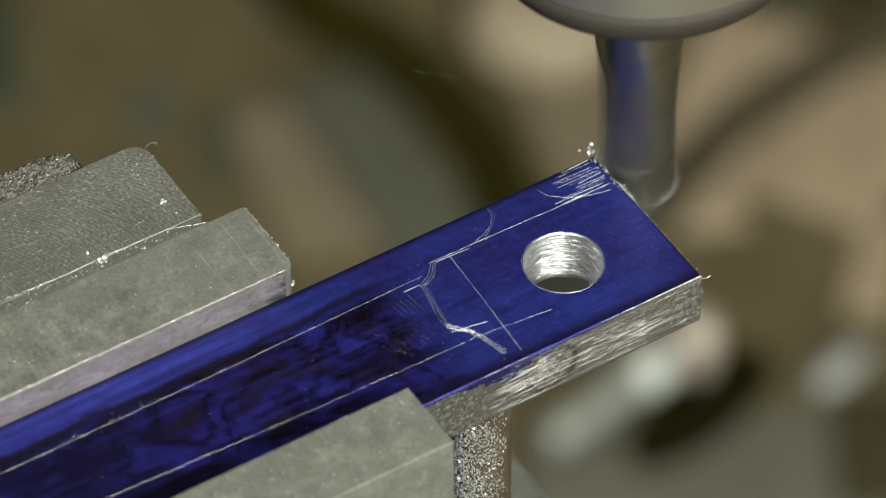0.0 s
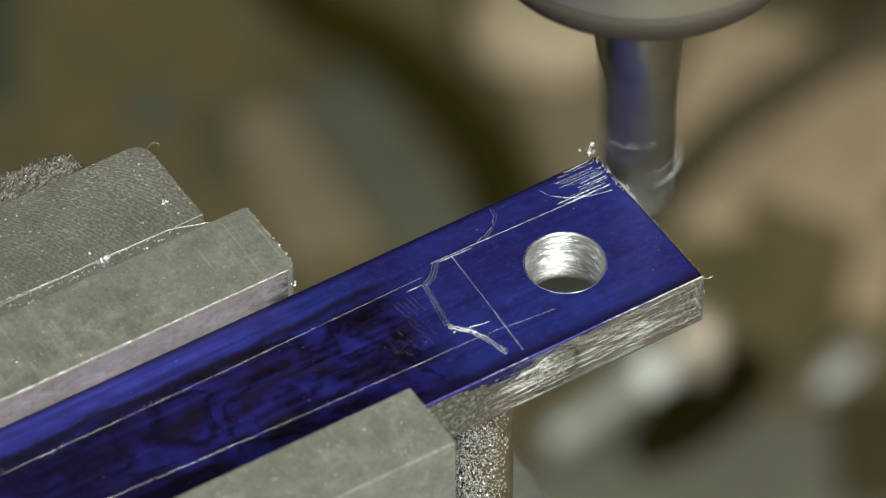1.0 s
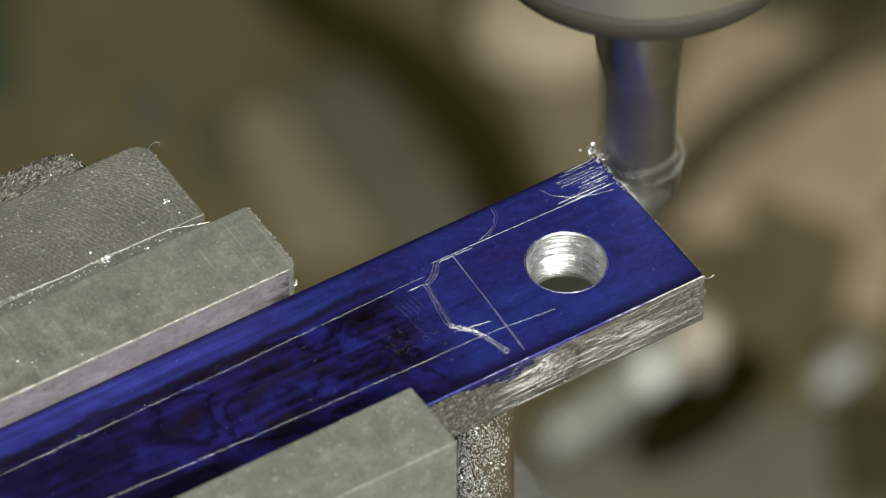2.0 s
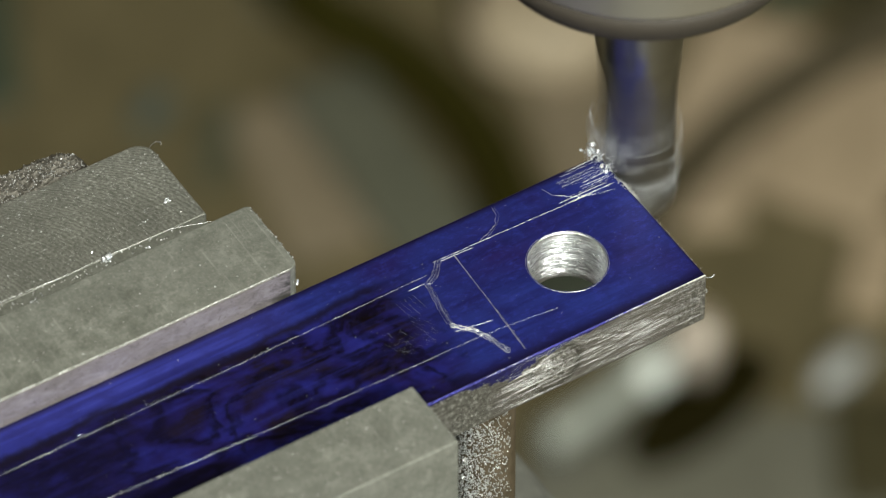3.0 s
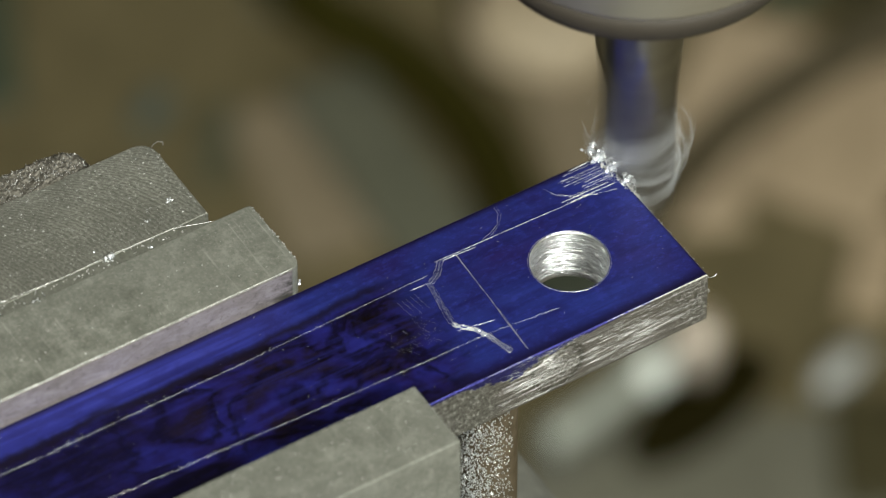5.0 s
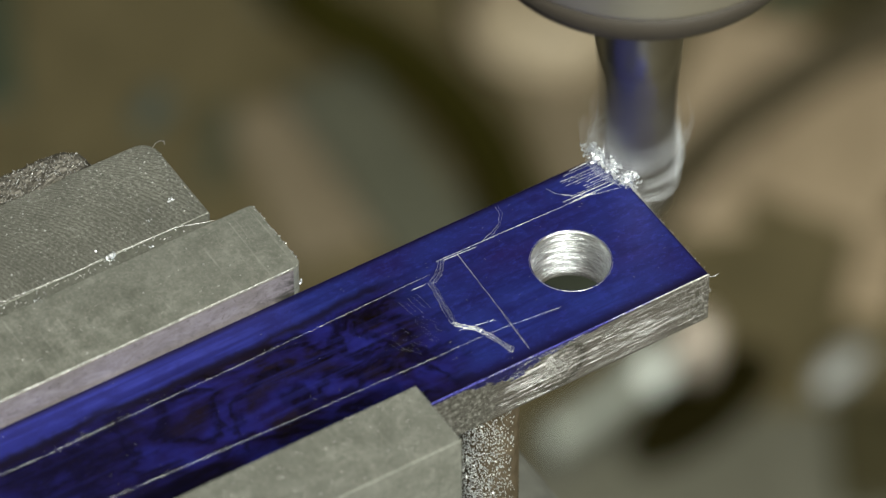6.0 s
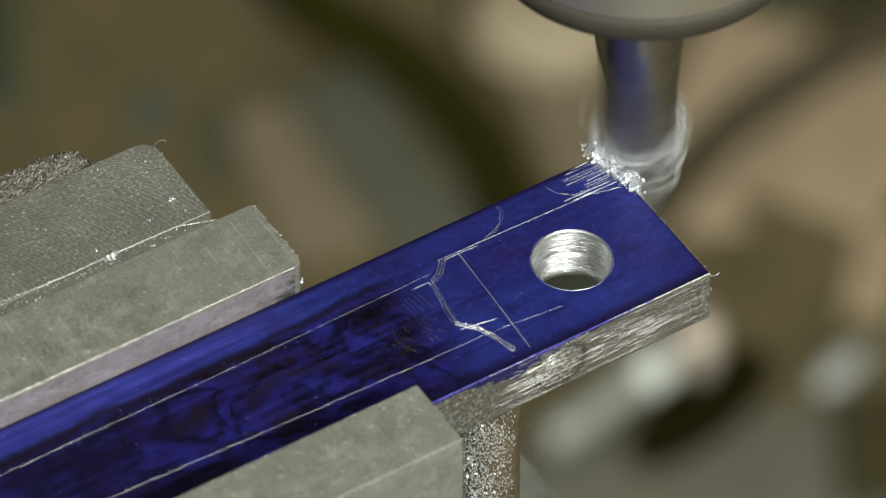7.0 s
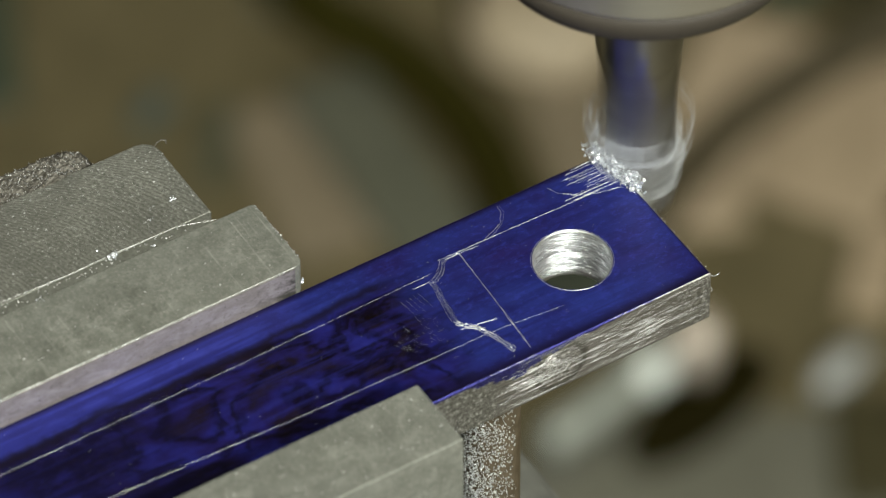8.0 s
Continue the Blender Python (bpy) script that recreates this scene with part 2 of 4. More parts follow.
def milled_face():
    """Face-milled cast steel: the arcs of a fly cutter of 14.6 mm radius, one after the other along the feed."""
    m, nt, b = nodes_of("milled_cast_steel")
    sep = nt.nodes.new("ShaderNodeSeparateXYZ")
    nt.links.new(coords(nt), sep.inputs[0])

    def calc(op, p, q=0.0):
        n = nt.nodes.new("ShaderNodeMath")
        n.operation = op
        for k, val in enumerate((p, q)):
            if isinstance(val, float):
                n.inputs[k].default_value = val
            else:
                nt.links.new(val, n.inputs[k])
        return n.outputs[0]

    off = calc("SUBTRACT", sep.outputs[1], 0.0223)
    sag = calc("SQRT", calc("SUBTRACT", 0.0146 ** 2, calc("MULTIPLY", off, off)))
    com = nt.nodes.new("ShaderNodeCombineXYZ")
    nt.links.new(calc("SUBTRACT", sep.outputs[0], sag), com.inputs[0])
    nt.links.new(sep.outputs[1], com.inputs[1])
    wave = nt.nodes.new("ShaderNodeTexWave")
    wave.wave_type, wave.bands_direction, wave.wave_profile = "BANDS", "X", "SIN"
    nt.links.new(com.outputs[0], wave.inputs["Vector"])
    wave.inputs["Scale"].default_value = 780.0
    wave.inputs["Distortion"].default_value = 7.0
    wave.inputs["Detail"].default_value = 5.0
    wave.inputs["Detail Scale"].default_value = 2.6
    wave.inputs["Detail Roughness"].default_value = 0.65
    grain = noise_node(nt, coords(nt), 3000.0, 5.0, 0.75)
    broad = noise_node(nt, coords(nt), 180.0, 4.0, 0.6)
    patch = noise_node(nt, coords(nt, (900, 300, 300), (0, 0, 0.75)), 1.0, 4.0, 0.7)
    col = mixc(nt, ramp(nt, patch, [(0.35, grey(0.95)), (0.62, grey(0.35))]), ramp(nt, wave.outputs["Fac"], [(0.15, (0.150, 0.152, 0.131)), (0.8, (0.315, 0.315, 0.284))]),
               ramp(nt, grain, [(0.38, (0.11, 0.11, 0.095)), (0.56, (0.25, 0.25, 0.225)), (0.72, (0.80, 0.80, 0.76))]))
    col = mixc(nt, ramp(nt, broad, [(0.4, grey(0.0)), (0.65, grey(0.45))]), col, (0.12, 0.12, 0.105))
    nt.links.new(col, b.inputs["Base Color"])
    b.inputs["Metallic"].default_value = 0.6
    b.inputs["Roughness"].default_value = 0.38
    n1 = bumped(nt, b, wave.outputs["Fac"], 0.00003, 0.5)
    bumped(nt, b, grain, 0.00007, 0.7, n1)
    return m


def painted_wall(name, c):
    return surface(name, tuple(x * 0.93 for x in c), c, (0.7, 0.85), 0.0, 40.0, 2.0, bump=0.0006)


def lamp_glow(name, c, strength):
    m, nt, b = nodes_of(name)
    b.inputs["Base Color"].default_value = (0.9, 0.9, 0.9, 1)
    b.inputs["Emission Color"].default_value = (*c, 1)
    b.inputs["Emission Strength"].default_value = strength
    return m


DYE = dye_material()
SIDE = side_steel()
BORE = bright_steel("bored_steel", (1100, 1100, 5200), (0.76, 0.77, 0.80), (0.22, 0.42), 0.00007, 1.0, 0.32)
DULL_SCRIBE = bright_steel("dulled_scribed_steel", (900, 900, 900), (0.34, 0.35, 0.42), (0.42, 0.6), 0.00004, 0.7, 0.35)
SCRIBE = bright_steel("scribed_steel", (900, 900, 900), (0.70, 0.70, 0.70), (0.36, 0.52), 0.00004, 0.85, 0.4)
CHIP = bright_steel("fresh_chip_steel", (1500, 1500, 1500), (0.92, 0.95, 1.0), (0.16, 0.34), 0.00001, 0.74, 0.8)
JAW = jaw_steel()
JAW_FACE_LIT = lit_clamp_face_steel()
GAP = surface("dusty_gap_steel", (0.088, 0.090, 0.075), (0.165, 0.165, 0.145), (0.45, 0.6), 0.4, 2600.0, 400.0, (1, 1, 1), 0.00003)
MILLED = milled_face()
SWARF_HEAP = surface("swarf_dusted_steel", (0.045, 0.040, 0.032), (0.185, 0.172, 0.150), (0.4, 0.6), 0.5, 3000.0, 700.0, (1, 1, 1), 0.0002)
WHIRL = bright_steel("whirling_chip_steel", (1500, 1500, 1500), (0.82, 0.85, 0.90), (0.25, 0.45), 0.00001, 0.5, 0.8)
CUTTER = bright_steel("cutter_steel", (500, 500, 60), (0.42, 0.415, 0.405), (0.26, 0.36), 0.000008, 1.0, 0.75)
CHUCK = surface("chuck_steel", (0.40, 0.375, 0.325), (0.49, 0.46, 0.40), (0.3, 0.42), 0.82, 600.0, 90.0, (1, 1, 4), 0.00001)
CHUCK_SHADED = surface("shaded_chuck_lip", (0.024, 0.019, 0.014), (0.042, 0.034, 0.026), (0.6, 0.75), 0.1, 600.0, 90.0)
CRUST = bright_steel("caked_chip_steel", (2500, 2500, 2500), (0.78, 0.80, 0.80), (0.2, 0.4), 0.00002, 0.7, 0.5)
PIN = surface("oily_pin_steel", (0.075, 0.058, 0.036), (0.15, 0.118, 0.08), (0.35, 0.55), 0.5, 900.0, 200.0)
CAST = surface("cast_iron_grey", (0.10, 0.10, 0.09), (0.16, 0.16, 0.14), (0.5, 0.7), 0.3, 500.0, 40.0)
WALL = painted_wall("distempered_wall", (0.52, 0.48, 0.40))
CEIL = painted_wall("ceiling_white", (0.74, 0.72, 0.66))
FLOOR = surface("concrete_floor", (0.20, 0.19, 0.17), (0.30, 0.28, 0.25), (0.7, 0.9), 0.0, 30.0, 3.0, bump=0.001)
OLIVE = surface("olive_brown_paint", (0.080, 0.066, 0.031), (0.135, 0.108, 0.053), (0.5, 0.7), 0.0, 90.0, 28.0)
GREYGREEN = surface("grey_green_paint", (0.080, 0.082, 0.058), (0.112, 0.113, 0.082), (0.5, 0.65), 0.0, 200.0, 30.0)
DARK_GAP = surface("dark_gap_olive", (0.021, 0.019, 0.002), (0.032, 0.028, 0.005), (0.8, 0.9), 0.0, 300.0, 40.0, spec=0.05)
HOLE_BLACK = surface("hole_black", (0.008, 0.007, 0.001), (0.014, 0.011, 0.002), (0.8, 0.9), 0.0, 300.0, 40.0, spec=0.05)
TAN = surface("tan_paint", (0.33, 0.27, 0.185), (0.43, 0.35, 0.245), (0.5, 0.7), 0.0, 200.0, 30.0)
PINKTAN = surface("bare_timber", (0.31, 0.24, 0.16), (0.43, 0.335, 0.23), (0.6, 0.75), 0.0, 300.0, 40.0, (0.2, 1, 1))
DIMWOOD = surface("darkened_timber", (0.285, 0.217, 0.140), (0.385, 0.297, 0.198), (0.6, 0.75), 0.0, 300.0, 40.0, (0.2, 1, 1))
PALE = surface("pale_worn_steel", (0.40, 0.43, 0.385), (0.54, 0.57, 0.52), (0.35, 0.5), 0.4, 300.0, 60.0)
CLOTH = surface("olive_green_cloth", (0.048, 0.05, 0.028), (0.075, 0.078, 0.045), (0.8, 0.95), 0.0, 400.0, 60.0)
CARD = surface("brown_card", (0.165, 0.132, 0.085), (0.215, 0.172, 0.115), (0.7, 0.85), 0.0, 300.0, 50.0)
TEAL = surface("teal_grey_plastic", (0.055, 0.072, 0.062), (0.085, 0.105, 0.092), (0.5, 0.7), 0.0, 200.0, 50.0)
PLATE = surface("grey_green_plate", (0.125, 0.122, 0.092), (0.175, 0.17, 0.135), (0.5, 0.65), 0.2, 200.0, 50.0)
OLIVE_DARK = surface("dark_olive_enamel", (0.036, 0.032, 0.014), (0.058, 0.050, 0.024), (0.5, 0.7), 0.0, 200.0, 50.0, spec=0.2)
GREENTIN = surface("dark_green_enamel", (0.03, 0.042, 0.026), (0.05, 0.065, 0.04), (0.4, 0.6), 0.0, 200.0, 50.0)
SHADOW_BROWN = surface("shadow_band_brown", (0.045, 0.036, 0.018), (0.075, 0.06, 0.032), (0.5, 0.7), 0.0, 300.0, 50.0)
BACKING_GREEN = surface("dark_green_backing", (0.022, 0.028, 0.018), (0.04, 0.048, 0.032), (0.6, 0.8), 0.0, 200.0, 50.0)
WORN = surface("worn_grey_steel", (0.40, 0.41, 0.40), (0.54, 0.55, 0.54), (0.4, 0.6), 0.3, 300.0, 60.0)
LEVER_BRIGHT = surface("lever_bright_pale", (0.80, 0.86, 0.82), (0.90, 0.95, 0.91), (0.4, 0.5), 0.1, 300.0, 60.0)
BRASSY = surface("pale_brass", (0.68, 0.58, 0.49), (0.80, 0.71, 0.62), (0.35, 0.5), 0.4, 300.0, 60.0)


# ---- mesh helpers (millimetres in, metres out) ----
def part(name, bm, material, parent=None, label="", smooth=False):
    me = bpy.data.meshes.new(name)
    bmesh.ops.recalc_face_normals(bm, faces=bm.faces)
    bm.to_mesh(me)
    bm.free()
    for mt in (material if isinstance(material, (list, tuple)) else [material]):
        me.materials.append(mt)
    for p in me.polygons:
        p.use_smooth = smooth
    ob = new(name, me)
    if parent is not None:
        ob.parent = parent
    if label:
        ob["label"] = label
    return ob


def thing(name, m, label, category, group="", kind=""):
    ob = new(name)
    ob.empty_display_size = 0.01
    ob.matrix_world = m
    return tagged(ob, label, category, group, kind)


def block(u0, u1, v0, v1, w0, w1, bevel=0.15, seg=2):
    bm = bmesh.new()
    bmesh.ops.create_cube(bm, size=1.0)
    for v in bm.verts:
        v.co = Vector(((u0 + u1) / 2 + v.co.x * (u1 - u0), (v0 + v1) / 2 + v.co.y * (v1 - v0), (w0 + w1) / 2 + v.co.z * (w1 - w0))) * MM
    if bevel:
        bmesh.ops.bevel(bm, geom=list(bm.edges), offset=bevel * MM, segments=seg, affect="EDGES", profile=0.5)
    return bm


def jaw(u0, u1, v0, v1, w0, w1, r, bevel, r_near=0.0):
    """A plate with rounded upright corners at its free end and broken top edges."""
    bm = block(u0, u1, v0, v1, w0, w1, 0)
    for radius, at in ((r, v1), (r_near, v0)):
        if radius:
            up = [e for e in bm.edges if abs(e.verts[0].co.z - e.verts[1].co.z) > 1e-4 and e.verts[0].co.x > (u1 - 0.01) * MM and abs(e.verts[0].co.y - at * MM) < 1e-5]
            bmesh.ops.bevel(bm, geom=up, offset=radius * MM, segments=5, affect="EDGES", profile=0.5)
    lip = [e for e in bm.edges if min(v.co.z for v in e.verts) > (w1 - 0.01) * MM and len(e.link_faces) == 2 and e.calc_face_angle(0) > 1.2]
    bmesh.ops.bevel(bm, geom=lip, offset=bevel * MM, segments=2, affect="EDGES", profile=0.5)
    return bm


def turned(profile, seg=48, cap=True):
    """A body of revolution about z from (radius, height) pairs in mm."""
    bm = bmesh.new()
    rings = [[bm.verts.new((r * MM * math.cos(2 * math.pi * i / seg), r * MM * math.sin(2 * math.pi * i / seg), z * MM)) for i in range(seg)] for r, z in profile]
    for a, b in zip(rings, rings[1:]):
        for i in range(seg):
            j = (i + 1) % seg
            bm.faces.new((a[i], a[j], b[j], b[i]))
    if cap:
        bm.faces.new(rings[0][::-1])
        bm.faces.new(rings[-1])
    return bm


def tube(bm, pts, radius, sides=3, flat=1.0):
    """A thin tapering sweep along pts (mm); flat squeezes it upright."""
    rings = []
    n = len(pts)
    for k, p in enumerate(pts):
        p = Vector(p)
        d = (Vector(pts[min(k + 1, n - 1)]) - Vector(pts[max(k - 1, 0)]))
        d = d.normalized() if d.length > 1e-9 else Vector((1, 0, 0))
        side = d.cross(Vector((0, 0, 1)))
        side = side.normalized() if side.length > 1e-4 else Vector((1, 0, 0))
        up = side.cross(d)
        r = (radius[k] if isinstance(radius, list) else radius)
        ring = []
        for i in range(sides):
            a = 2 * math.pi * i / sides + math.pi / 2
            ring.append(bm.verts.new((p + side * (r * math.cos(a)) + up * (r * flat * math.sin(a))) * MM))
        rings.append(ring)
    for a, b in zip(rings, rings[1:]):
        for i in range(sides):
            j = (i + 1) % sides
            bm.faces.new((a[i], a[j], b[j], b[i]))
    bm.faces.new(rings[0][::-1])
    bm.faces.new(rings[-1])


def curl(bm, at, size, rng, turns=None, thick=0.05):
    """One curled chip of swarf."""
    turns = turns or rng.uniform(0.4, 1.3)
    ax = Vector((rng.gauss(0, 1), rng.gauss(0, 1), rng.gauss(0, 1))).normalized()
    q = Vector((0, 0, 1)).rotation_difference(ax)
    ph = rng.uniform(0, 6.28)
    n = 6
    pts = []
    for k in range(n + 1):
        a = ph + turns * 2 * math.pi * k / n
        r = size * (0.5 + 0.25 * k / n)
        pts.append(Vector(at) + q @ Vector((r * math.cos(a), r * math.sin(a), size * 0.6 * (k / n - 0.5))))
    tube(bm, pts, [thick * (0.5 + math.sin(math.pi * (k + 0.5) / (n + 1)) * 0.8) for k in range(n + 1)], 3, 2.2)


def flake(bm, at, size, rng):
    """One bent ribbon of swarf: a thin strip curled about a random axis."""
    q = Vector((0, 0, 1)).rotation_difference(Vector((rng.gauss(0, 1), rng.gauss(0, 1), rng.gauss(0, 1))).normalized())
    turn, ph, wide, thin = rng.uniform(1.0, 3.6), rng.uniform(0, 6.28), size * rng.uniform(0.35, 0.8), size * 0.10
    n = 4
    rows = []
    for k in range(n + 1):
        a = ph + turn * k / n
        half = wide * (0.35 + 0.65 * math.sin(math.pi * (k + 0.6) / (n + 1.2)))
        row = [Vector((r * math.cos(a), r * math.sin(a), h)) for r, h in ((size, -half), (size, half), (size + thin, half), (size + thin, -half))]
        rows.append([bm.verts.new((Vector(at) + q @ p) * MM) for p in row])
    for a, b in zip(rows, rows[1:]):
        for i in range(4):
            bm.faces.new((a[i], a[(i + 1) % 4], b[(i + 1) % 4], b[i]))
    bm.faces.new(rows[0][::-1])
    bm.faces.new(rows[-1])


# ---- the room ----
def slab(name, x0, x1, y0, y1, z0, z1, material, label):
    bm = bmesh.new()
    bmesh.ops.create_cube(bm, size=1.0)
    for v in bm.verts:
        v.co = Vector(((x0 + x1) / 2 + v.co.x * (x1 - x0), (y0 + y1) / 2 + v.co.y * (y1 - y0), (z0 + z1) / 2 + v.co.z * (z1 - z0)))
    return tagged(part(name, bm, material), label, name.split("_")[0], kind="structure")


slab("floor", -1.8, 1.8, -1.8, 1.8, -0.1, 0.0, FLOOR, "worn grey concrete workshop floor")
slab("ceiling", -1.8, 1.8, -1.8, 1.8, 2.40, 2.5, CEIL, "plain off-white workshop ceiling")
slab("wall_north", -1.8, 1.8, 1.7, 1.8, 0.0, 2.40, WALL, "plain buff painted workshop wall")
slab("wall_south", -1.8, 1.8, -1.8, -1.7, 0.0, 2.40, WALL, "plain buff painted workshop wall")
slab("wall_east", 1.7, 1.8, -1.7, 1.7, 0.0, 2.40, WALL, "plain buff painted workshop wall")
slab("wall_west", -1.8, -1.7, -1.7, 1.7, 0.0, 2.40, WALL, "plain buff painted workshop wall")
slab("bench", -0.9, 0.9, -0.55, 0.75, 0.0, BENCH, OLIVE, "olive-brown painted workbench under the milling machine")


# unseen light added for general brightness, with a made-up fixture
def added_ceiling_light():
    t = thing("added_ceiling_light", pose(CEIL_AT[0], CEIL_AT[1], 2.40), "added white batten ceiling light, out of view, with a glowing diffuser", "lamp")
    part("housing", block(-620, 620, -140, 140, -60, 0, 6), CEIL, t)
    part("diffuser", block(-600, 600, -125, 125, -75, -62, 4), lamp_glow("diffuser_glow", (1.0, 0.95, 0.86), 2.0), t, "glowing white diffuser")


# source assumed from the bright near faces; shade and rod are made up
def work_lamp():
    t = thing("work_lamp", pose(*LAMP_AT), "assumed white work lamp, out of view, with a round glowing face, hung on a rod", "lamp")
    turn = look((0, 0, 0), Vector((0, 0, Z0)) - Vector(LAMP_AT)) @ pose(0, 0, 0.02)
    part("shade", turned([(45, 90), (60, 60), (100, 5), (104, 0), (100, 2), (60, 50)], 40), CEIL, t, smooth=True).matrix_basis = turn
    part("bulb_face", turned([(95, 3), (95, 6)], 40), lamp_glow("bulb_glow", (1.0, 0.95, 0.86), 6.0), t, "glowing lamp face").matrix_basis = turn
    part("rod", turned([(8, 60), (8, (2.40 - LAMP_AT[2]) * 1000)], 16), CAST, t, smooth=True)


added_ceiling_light()
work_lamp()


# ---- out-of-focus shapes on the bench behind; which objects they are is assumed ----
def on_bench(x, y, z=0.0, rz=0.0):
    return pose(x * MM, y * MM, BENCH + z * MM, 0, 0, rz)


def bar_between(name, a, b, r, material, label, category, height=None):
    """A rounded bar that lies on the bench from a to b (mm)."""
    a, b = Vector(a), Vector(b)
    d = b - a
    t = thing(name, on_bench(a.x, a.y, 0, math.degrees(math.atan2(d.y, d.x))), label, category)
    part("body", block(0, d.length, -r, r, 0, height or 2 * r, min(r, (height or 2 * r) / 2) * 0.8, 4), material, t, smooth=True)
    return t


def hose(name, pts, r, material, label, category):
    """A round tube that lies on the bench along pts (mm)."""
    t = thing(name, on_bench(0, 0), label, category)
    bm = bmesh.new()
    p = [Vector((*q, r)) for q in pts]
    fine = []
    for i in range(len(p) - 1):
        p0, p1, p2, p3 = p[max(i - 1, 0)], p[i], p[i + 1], p[min(i + 2, len(p) - 1)]
        for k in range(8):
            s = k / 8
            fine.append(0.5 * ((2 * p1) + (p2 - p0) * s + (2 * p0 - 5 * p1 + 4 * p2 - p3) * s * s + (3 * p1 - p0 - 3 * p2 + p3) * s ** 3))
    fine.append(p[-1])
    tube(bm, fine, r, 16)
    part("tube", bm, material, t, smooth=True)
    return t


def background_parts():
    bar_between("painted_rail", (-20.5, 413.0), (7.0, 359.0), 8.0, GREYGREEN, "grey-green painted machine rail on the bench", "rail", 4.0)
    # dark tube stands in for the shaded gap beside the rail
    hose("dark_gap_tube", [(-29.0, 437.0), (-19.8, 425.1), (-13.0, 420.3), (-4.6, 412.2), (2.0, 403.4), (7.8, 392.4), (11.0, 381.6), (12.4, 370.0)], 5.3, DARK_GAP, "thick dark tube standing in for a shaded gap", "hose")
    t = thing("round_casting", on_bench(*(18.0, 424.4)), "tan painted round casting on the bench", "casting")
    bm = turned([(12.0, 0), (12.5, 5), (10.6, 9), (7.0, 12), (0.5, 13.0)], 40)
    for v in bm.verts:
        v.co.x *= 1.2
        v.co.y *= 1.05
    part("body", bm, TAN, t, smooth=True)
    part("boss", turned([(5, 11), (5, 15), (4, 16), (0.5, 16.2)], 24), TAN, t, "tan painted boss", True).matrix_basis = pose(0.002, -0.003, 0)
    bar_between("timber_block", (56.0, 427.0), (43.6, 393.4), 10.0, PINKTAN, "bare brown timber block on the bench", "block", 2.5)
    bar_between("timber_offcut", (78.3, 417.6), (60.3, 383.0), 13.0, DIMWOOD, "bare brown timber offcut on the bench", "block", 2.5)
    # brown tube stands in for the shadow band across the timber
    hose("shadow_band_tube", [(88.0, 430.0), (74.0, 420.5), (60.5, 410.0), (48.5, 398.5), (39.0, 385.5), (32.5, 373.0)], 4.0, SHADOW_BROWN, "dark brown tube standing in for a diagonal shadow band", "cable")
    t = thing("clamp_lever", on_bench(*(18.7, 326.6), 0, 42), "pale worn steel clamp lever with a brass end", "lever")
    part("arm", block(-3, 24, -2.7, 2.7, 5, 11, 2.6, 4), PALE, t, smooth=True)
    part("knob", turned([(2.8, 0), (3.7, 4), (3.9, 9), (3.2, 12.0), (0.4, 12.8)], 28), BRASSY, t, "pale brass knob", True).matrix_basis = pose(0.0300, -0.0004, 0.001)
    # near-white block paints the highlight on the lever's far end
    part("bright_end", block(15.5, 24.5, -3.2, 3.2, 4.6, 11.6, 3.0, 4), LEVER_BRIGHT, t, "pale block painting the lever's bright end", True)
    part("foot", block(-4, 12, -1.8, 1.8, 0, 5.4, 0.6), CAST, t)
    # flat black oval put in for the dark hole below the lever
    t = thing("dark_hole_disc", on_bench(*(41.8, 338.7), 0, 48), "flat black disc standing in for a dark hole", "pad")
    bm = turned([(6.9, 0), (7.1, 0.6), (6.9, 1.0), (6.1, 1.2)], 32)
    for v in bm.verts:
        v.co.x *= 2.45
    part("pad", bm, HOLE_BLACK, t, smooth=True)
    t = thing("dome_nut", on_bench(*(65.3, 346.6), 0, 48), "pale steel dome nut on the bench", "nut")
    bm = turned([(2.9, 0), (2.9, 2), (2.6, 3), (1.7, 3.6), (0.2, 4.2)], 24)
    for v in bm.verts:
        v.co.x *= 2.3
    part("dome", bm, WORN, t, smooth=True)
    # disc added so that the bore opens onto dark green
    t = thing("bore_backing", on_bench(*(21.2, 367.4)), "round dark green disc added behind the bore", "mat")
    part("disc", turned([(9.0, 0), (9.2, 0.8), (9.0, 1.6), (8.0, 1.8)], 32), BACKING_GREEN, t, smooth=True)
    bar_between("cover_plate", (19.6, 417.8), (27.8, 389.5), 8.0, CARD, "brown painted cover plate on the bench", "plate", 1.2)
    bar_between("tan_card", (-28.5, 409.0), (-16.0, 374.0), 9.5, CARD, "brown card offcut lying on the bench", "card", 1.0)
    bar_between("brown_board", (41.2, 391.4), (42.4, 378.3), 8.5, PINKTAN, "bare brown board on the bench", "board", 1.0)
    bar_between("timber_batten", (74.3, 380.2), (70.2, 359.6), 4.5, DIMWOOD, "bare brown timber batten on the bench", "batten", 1.5)
    bar_between("green_cloth", (-38.0, 408.0), (-38.8, 389.0), 2.6, CLOTH, "dark green folded cloth on the bench", "cloth", 1.5)
    bar_between("teal_strip", (-51.5, 402.5), (-47.5, 411.0), 2.4, TEAL, "teal-grey plastic strip on the bench", "strip", 2.0)
    bar_between("steel_plate", (13.2, 323.9), (74.5, 326.1), 13.0, PLATE, "grey-green steel plate on the bench", "plate", 0.8)
    bar_between("grey_cap", (-32.5, 432.0), (-29.0, 434.0), 2.6, GREYGREEN, "small grey-green plastic cap on the bench", "cap", 3.0)
